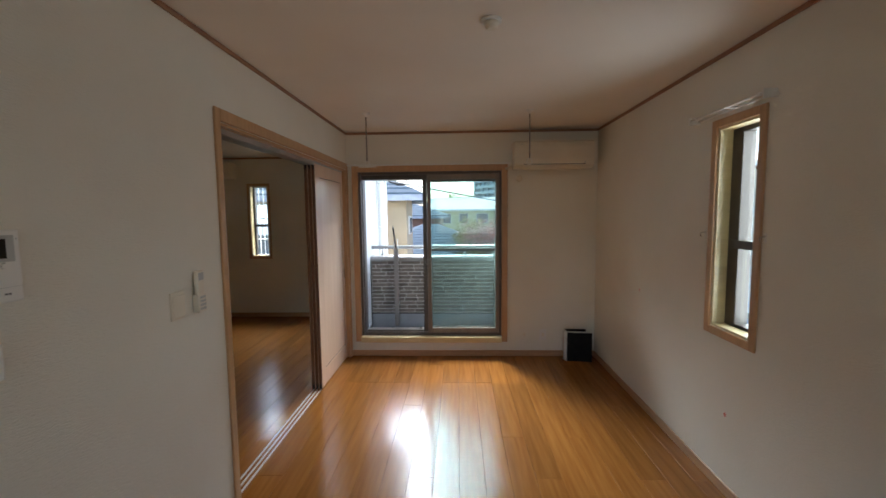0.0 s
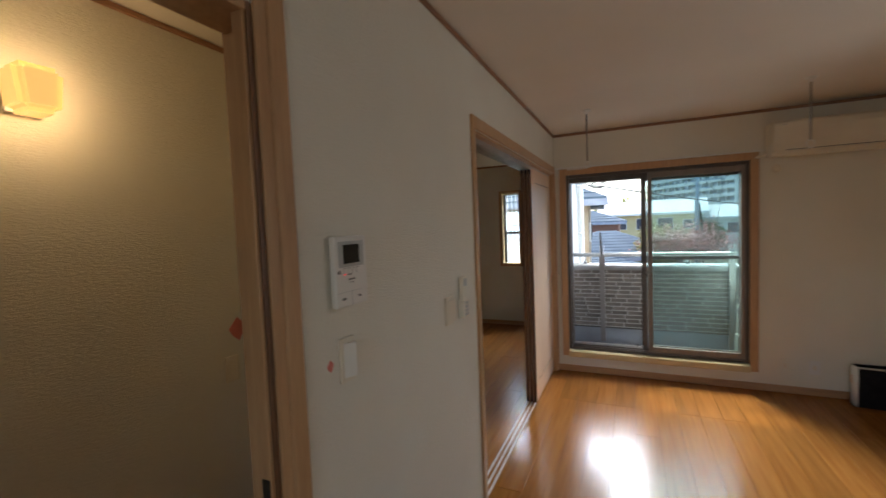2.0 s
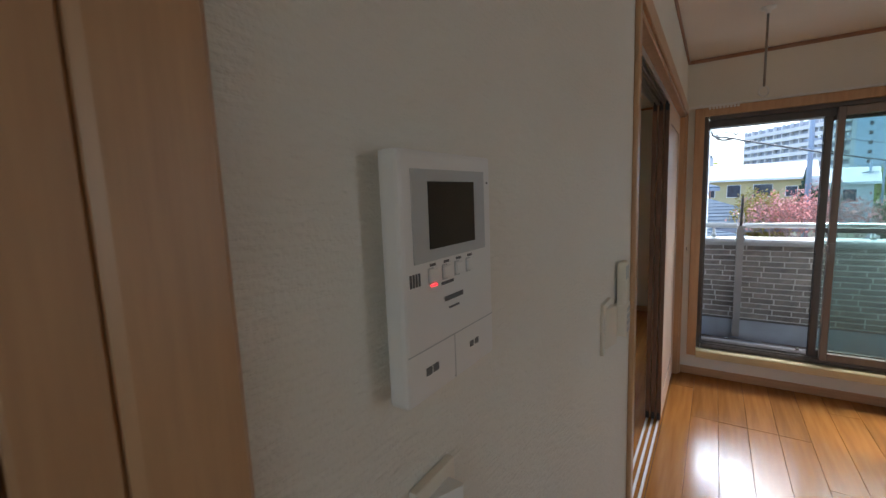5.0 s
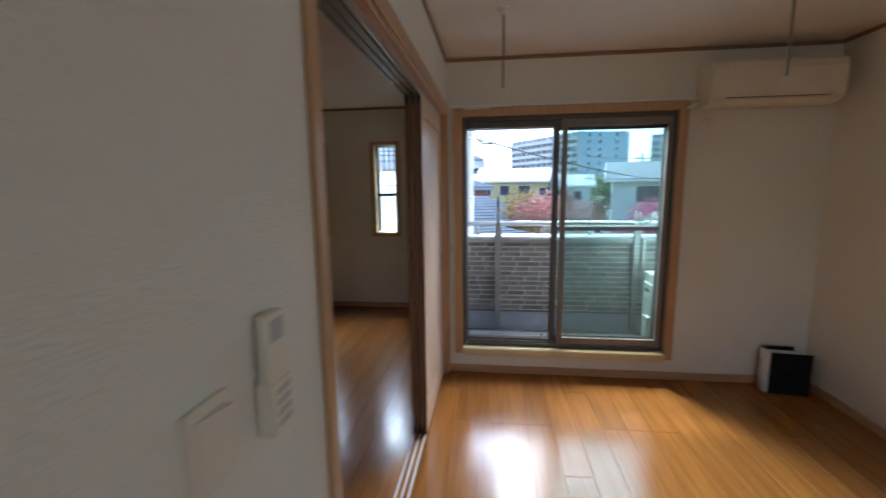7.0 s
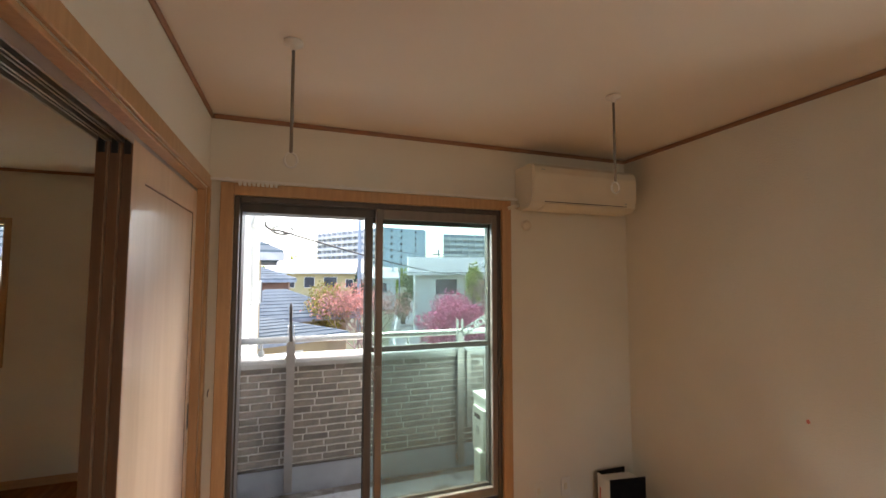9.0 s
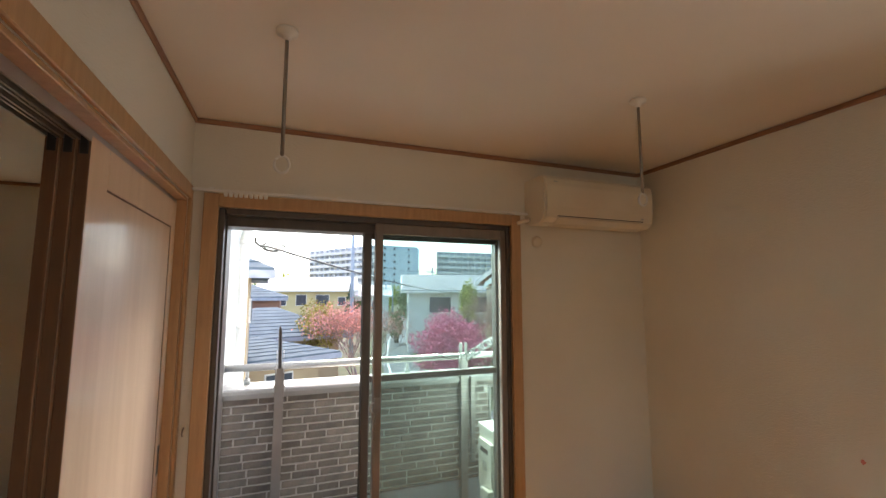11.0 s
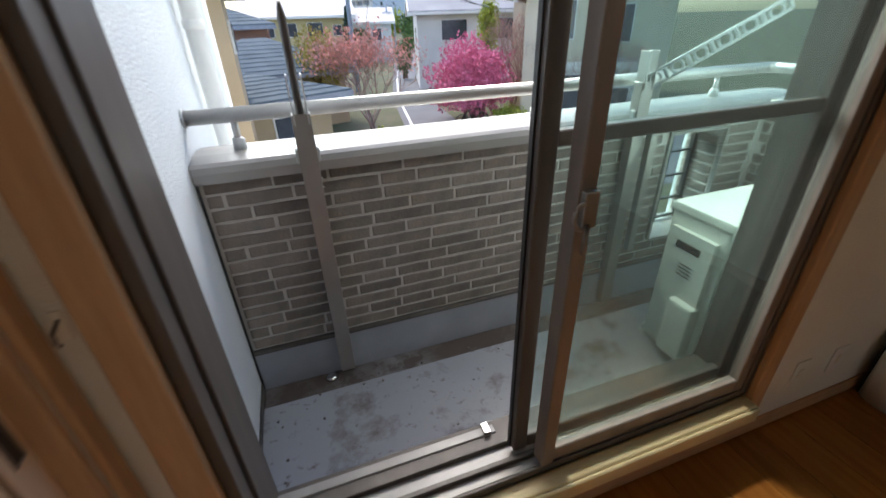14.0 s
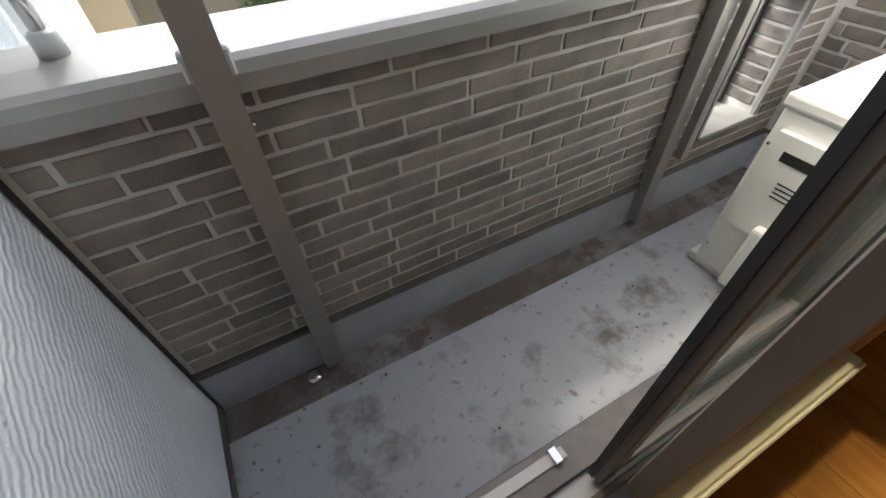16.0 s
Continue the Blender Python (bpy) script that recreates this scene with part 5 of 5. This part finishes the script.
def conifer(x, y, z0, z1, r, mat, label):
    t = thing("tree", (x, y, z0), label, "tree", "garden trees")
    part(t, "trunk", BARK, lambda bm: tube(bm, [(x, y, z0), (x, y, z1)], [0.12, 0.02], 6))
    rnd = random.Random(int(x * 10 + y))

    def clumps(bm):
        for _ in range(700):
            f = rnd.random() ** 1.3
            a, rr = rnd.uniform(0, math.tau), r * (1 - f) * rnd.uniform(0.5, 1.05)
            leaf(bm, Vector((x + rr * math.cos(a), y + rr * math.sin(a), z0 + 0.3 + (z1 - z0 - 0.2) * f)), r * 0.16, rnd)
    tagged(part(t, "foliage", mat, clumps), kind="stuff")


def leaf(bm, p, s, rnd):
    a = Vector((rnd.uniform(-1, 1), rnd.uniform(-1, 1), rnd.uniform(-1, 1))).normalized()
    b = a.orthogonal().normalized()
    b.rotate(Matrix.Rotation(rnd.uniform(0, 6.28), 3, a))
    c = a.cross(b)
    s *= rnd.uniform(0.6, 1.3)
    bm.faces.new([bm.verts.new(p + b * s), bm.verts.new(p + c * s * 0.55 + a * s * 0.2), bm.verts.new(p - b * s), bm.verts.new(p - c * s * 0.55 + a * s * 0.2)])


def branchy(name, x, y, z0, top, spread, seed, twig, leaf_mat, nleaf, size, label, crown_lo=0.3):
    """A tree from a forked trunk; leaves sit at the twig ends."""
    t = thing(name, (x, y, z0), label, "tree", "garden trees")
    rnd = random.Random(seed)
    ends = []
    hgt = top - z0

    def grow(bm, p, d, ln, r, depth):
        q = p + d * ln
        mid = (p + q) / 2 + Vector((rnd.uniform(-1, 1), rnd.uniform(-1, 1), rnd.uniform(-0.5, 0.5))) * ln * 0.08
        tube(bm, [p, mid, q], [r, r * 0.8, r * 0.6], 5 if depth > 2 else 3, caps=False)
        ends.append(mid)
        ends.append(q)
        if depth == 0:
            return
        for _ in range(3 if depth > 1 else 4):
            e = (d + Vector((rnd.uniform(-1, 1) * spread, rnd.uniform(-1, 1) * spread, rnd.uniform(-0.15, 0.75)))).normalized()
            grow(bm, q, e, ln * rnd.uniform(0.62, 0.85), r * 0.55, depth - 1)

    def wood(bm):
        for _ in range(6):
            d = Vector((rnd.uniform(-0.5, 0.5), rnd.uniform(-0.5, 0.5), 1)).normalized()
            grow(bm, Vector((x + rnd.uniform(-.1, .1), y + rnd.uniform(-.1, .1), z0)), d, hgt * 0.24, 0.055, 5)
    part(t, "branches", twig, wood)

    def crown_(bm):
        if not nleaf:
            return
        for _ in range(nleaf):
            e = rnd.choice(ends)
            if e.z < z0 + hgt * crown_lo:
                continue
            leaf(bm, e + Vector((rnd.gauss(0, 1), rnd.gauss(0, 1), rnd.gauss(0, 1))) * hgt * 0.05, size, rnd)
    if nleaf:
        tagged(part(t, "foliage", leaf_mat, crown_), kind="stuff")
    return t


def bush(x, y, z, rx, rz, mat, n, size, seed, label, name="shrub"):
    t = thing(name, (x, y, z - rz), label, "shrub", "garden shrubs")
    rnd = random.Random(seed)

    def clumps(bm):
        for _ in range(n):
            d = Vector((rnd.gauss(0, 1), rnd.gauss(0, 1), rnd.gauss(0, 1))).normalized()
            k = 0.62 + 0.45 * noise.noise(d * 1.9 + Vector((seed, 0, 0))) + rnd.uniform(-0.25, 0.3)
            leaf(bm, Vector((x + d.x * rx * k, y + d.y * rx * k, z + d.z * rz * k)), size, rnd)
    tagged(part(t, "foliage", mat, clumps), kind="stuff")
    part(t, "stems", BARK, lambda bm: [tube(bm, [(x + rnd.uniform(-.3, .3) * rx, y, z - rz), (x + rnd.uniform(-.6, .6) * rx, y + rnd.uniform(-.6, .6) * rx, z + rz * 0.5)], [0.05, 0.01], 5) for _ in range(9)])


branchy("tree", 2.7, 22.6, G, 2.3, 0.85, 3, TWIG, CORAL, 3800, 0.06, "bare spreading tree with coral red buds", 0.55)
branchy("tree", 10.0, 23.6, G, 2.6, 0.9, 7, TWIG, CORAL, 250, 0.05, "bare brown spreading tree beside the pink shrub", 0.5)
branchy("tree", 11.9, 19.2, G, 1.6, 0.9, 12, TWIG, CORAL, 60, 0.05, "bare brown spreading tree by the beige house", 0.5)
bush(7.7, 23.2, -1.15, 2.1, 1.85, PINK, 11000, 0.075, 4, "large azalea shrub covered in pink blossom")
bush(1.1, 25.2, -0.2, 1.3, 1.5, OLIVE, 4500, 0.07, 5, "rounded olive-brown shrub in a garden")
bush(8.9, 21.6, -2.6, 1.0, 0.42, LIME, 1400, 0.06, 6, "low yellow-green shrub by the street")
bush(2.9, 21.0, -2.75, 0.6, 0.35, LIME, 500, 0.06, 9, "low yellow-green shrub by the street")
bush(1.9, 21.3, -2.9, 1.1, 0.25, GREEN, 900, 0.05, 19, "low green garden plants")
bush(8.9, 40.0, -1.3, 0.7, 1.6, GREEN, 1500, 0.12, 10, "clipped green hedge beside the street")
bush(8.6, 58.0, -0.8, 1.4, 1.8, GREEN, 1500, 0.16, 13, "green garden shrub by the street")
bush(11.2, 29.0, 1.0, 0.75, 1.6, LIME, 2200, 0.09, 11, "tall yellow-green garden tree", "tree")
for i, (x, y, z, r, h, m) in enumerate(((0.5, 110, 3.0, 5, 3.0, LIME), (6, 120, 3.0, 5, 3.0, GREEN), (12, 118, 2, 5, 3, GREEN), (22, 105, 1, 5, 3, LIME), (27, 98, 0, 4, 4, GREEN), (17, 86, 0, 2.5, 3, LIME), (-5, 105, 2, 5, 2.5, GREEN), (20, 74, -1, 2.2, 2.2, GREEN), (33, 110, 0, 6, 4, DARKGREEN))):
    bush(x, y, z, r, h, m, 1300, 0.45, 30 + i, "leafy green tree beyond the houses", "tree")
conifer(6.6, 54.0, G, 2.7, 1.3, DARKGREEN, "dark blue-green conifer beside the pole")

pl = thing("utility_pole", (4.15, 35.5, G), "tall blue-grey utility pole with crossarms", "utility pole")
part(pl, "shaft", POLE, lambda bm: tube(bm, [(4.15, 35.5, G), (4.15, 35.5, 4.4), (4.12, 35.5, 8.4)], [0.17, 0.14, 0.08], 10))
pieces(pl, "crossarm", POLE, [(3.85, 5.9, 35.42, 35.5, 4.05, 4.14), (3.9, 5.0, 35.42, 35.5, 3.5, 3.58)])
for x in (4.5, 5.1, 5.8):
    part(pl, "insulator", WHITE, lambda bm: tube(bm, [(x, 35.46, 4.14), (x, 35.46, 4.34)], 0.06, 6))
for x, y, h in ((12.3, 60.0, 3.4), (19.0, 84.0, 4.2), (13.7, 44.0, 4.4)):
    q = thing("utility_pole", (x, y, G), "grey utility pole along the street", "utility pole", "street poles")
    part(q, "shaft", POLE, lambda bm: tube(bm, [(x, y, G), (x, y, h)], [0.16, 0.1], 8))
    pieces(q, "crossarm", POLE, [(x - 0.7, x + 0.7, y - 0.05, y + 0.05, h - 0.6, h - 0.5), (x - 0.6, x + 0.6, y - 0.05, y + 0.05, h - 1.2, h - 1.1)])


def span(p, q, sag, n=14):
    p, q = Vector(p), Vector(q)
    return [p.lerp(q, i / n) - Vector((0, 0, sag * 4 * (i / n) * (1 - i / n))) for i in range(n + 1)]


cable = thing("overhead_cable", (-0.78, 6.3, 2.06), "sagging black service cables from the house", "cable")
part(cable, "line", WIRE, lambda bm: tube(bm, [(-0.80, 6.25, 2.07), (-0.79, 6.28, 2.03), (-0.76, 6.34, 2.01), (-0.70, 6.5, 2.02), (-0.62, 6.7, 2.02)] + span((-0.5, 7.0, 2.01), (5.2, 16.2, 1.62), 0.10) + span((5.8, 17, 1.64), (13.7, 44.0, 3.6), 0.25)[1:], 0.012, 6))
part(cable, "coil", WIRE, lambda bm: [tube(bm, [(-0.66 + r * math.cos(a), 6.6 + 0.02 * k, 2.03 + 0.45 * r * math.sin(a) + 0.008 * k) for a in np.linspace(0, math.tau * 0.9, 19)], 0.006, 5) for k, r in enumerate((0.10, 0.085, 0.11))])
part(cable, "far_lines", WIRE, lambda bm: [tube(bm, span(a, b, s), 0.02, 4) for a, b, s in (((4.5, 35.5, 4.2), (12.0, 60, 2.9), 0.6), ((5.1, 35.5, 4.2), (13.7, 44, 4.0), 0.4), ((5.8, 35.5, 4.2), (8.0, 54.0, -1.5), 0.2), ((13.7, 44, 4.2), (22, 18, 3.2), 0.7), ((13.7, 44, 3.7), (24, 18, 2.2), 0.7), ((12.3, 60, 3.2), (19, 84, 4.0), 0.5))])
bi = thing("bicycle", (6.9, 21.6, G), "dark parked bicycle under the pink shrub", "bicycle")
for dx in (0, 1.0):
    part(bi, "wheel", BLACK, lambda bm: tube(bm, [(6.5 + dx + 0.3 * math.cos(a), 21.55, G + 0.32 + 0.3 * math.sin(a)) for a in np.linspace(0, math.tau, 21)], 0.02, 6, caps=False))
part(bi, "frame", BLACK, lambda bm: [tube(bm, [(6.5, 21.55, G + 0.32), (6.85, 21.55, G + 0.8), (7.35, 21.55, G + 0.8), (7.5, 21.55, G + 0.32), (7.0, 21.55, G + 0.34), (6.85, 21.55, G + 0.8)], 0.02, 6), tube(bm, [(7.35, 21.55, G + 0.8), (7.3, 21.55, G + 1.0)], 0.02, 6)])

# ---- bricks of the parapet ----
rb = random.Random(21)
COURSE, JOINT = 0.0465, 0.0095


def brick_mesh(w, h, d, seed):
    """A tile with uneven, softly worn edges; its back at y = 0, its face towards -y."""
    r = random.Random(seed)
    bm = bmesh.new()
    nx = max(3, int(w / 0.05) + 1)
    rim, face = [], []
    top = [(w * i / nx, h + r.uniform(-0.0016, 0.0014)) for i in range(nx + 1)]
    bot = [(w * i / nx, r.uniform(-0.0014, 0.0016)) for i in range(nx + 1)]
    loop = bot + top[::-1]
    b = [bm.verts.new((x, 0, z)) for x, z in loop]
    c = [bm.verts.new((x, -d + 0.0018, z)) for x, z in loop]
    cx, cz = w / 2, h / 2
    f = [bm.verts.new((x + (0.0035 if x < cx else -0.0035) * (abs(x - cx) > w * 0.45), -d + r.uniform(-0.0009, 0.0009), z + (0.0035 if z < cz else -0.0035))) for x, z in loop]
    n = len(loop)
    for k in range(n):
        j = (k + 1) % n
        bm.faces.new((b[k], b[j], c[j], c[k]))
        bm.faces.new((c[k], c[j], f[j], f[k]))
    for i in range(nx):
        bm.faces.new((f[i], f[i + 1], f[n - 2 - i], f[n - 1 - i]))
    bmesh.ops.recalc_face_normals(bm, faces=bm.faces)
    me = bpy.data.meshes.new("brick")
    bm.to_mesh(me)
    bm.free()
    me.materials.append(BRICK)
    return me


TILE = {}


def lay(w, m, fullh):
    w = round(max(0.03, w) / 0.01) * 0.01
    key = (w, rb.randint(0, 2), round(fullh, 4))
    if key not in TILE:
        TILE[key] = brick_mesh(w - JOINT, fullh - JOINT, 0.0048, int(w * 1000) + key[1] * 7)
    ob = new("brick", TILE[key])
    ob.parent = par
    ob.matrix_parent_inverse = Matrix.Translation(-par.location)
    ob.matrix_basis = m


rows_n = int(round((BT - 0.302) / COURSE))
ch = (BT - 0.302) / rows_n
for k in range(rows_n):
    z = 0.302 + ch * k
    x = EX + 0.012 - rb.uniform(0, 0.12)
    while x < BX1 - 0.01:
        w = rb.choice((0.13, 0.17, 0.2, 0.22, 0.25, 0.28))
        a, b = max(x, EX + 0.012), min(x + w, BX1)
        x += w
        segs = [(a, b)]
        if OZ0 - 0.02 < z + ch / 2 < OZ1 + 0.02:
            segs = [(a, min(b, OX0 - 0.014)), (max(a, OX1 + 0.012), b)]
        for p, q in segs:
            if q - p > 0.035:
                lay(q - p, pose(p + JOINT / 2, BF + 0.0078, z + JOINT / 2), ch)
    y = XO + 0.02 - rb.uniform(0, 0.1)
    while y < BF - 0.02:
        w = rb.choice((0.13, 0.17, 0.2, 0.25))
        a, b = max(y, XO + 0.02), min(y + w, BF - 0.012)
        y += w
        if b - a > 0.035:
            lay(b - a, pose(BX1 + 0.0078, b - JOINT / 2, z + JOINT / 2, 0, 0, -90), ch)
    if OZ0 < z < OZ1 - ch:
        lay(0.17, pose(OX1 - 0.0005, BF + 0.18, z + JOINT / 2, 0, 0, -90), ch)

# ---- floor planks ----
PW = 0.15
rp = random.Random(4)


def plank_mesh(ln, w):
    bm = bmesh.new()
    box(bm, -w / 2 + 0.0006, w / 2 - 0.0006, 0.0006, ln - 0.0006, -0.010, 0.0, bevel=0.0012)
    bmesh.ops.recalc_face_normals(bm, faces=bm.faces)
    me = bpy.data.meshes.new("plank")
    bm.to_mesh(me)
    bm.free()
    me.materials.append(PLANK)
    return me


PLK = {}


def planks(x0, x1, y0, y1, tilt):
    n = int(math.ceil((x1 - x0) / PW))
    for i in range(n):
        a, b = x0 + i * PW, min(x0 + (i + 1) * PW, x1)
        if b - a < 0.02:
            continue
        y = y0 - rp.choice((0.0, 0.45, 0.9, 1.35))
        while y < y1 - 0.01:
            p, q = max(y, y0), min(y + 1.818, y1)
            y += 1.818
            if q - p < 0.02:
                continue
            key = (round(q - p, 3), round(b - a, 3))
            if key not in PLK:
                PLK[key] = plank_mesh(*key)
            ob = new("plank", PLK[key])
            ob.parent = floor_ob
            ob.matrix_basis = pose((a + b) / 2, p, 0.0, rp.uniform(-0.02, 0.02), rp.uniform(-tilt, tilt), 0)


planks(L - 0.028, R, BACK, W, 0.10)
planks(BW, L - 0.03, BS, BN, 0.28)
planks(HW, L - 0.03, BACK, BS - 0.12, 0.2)
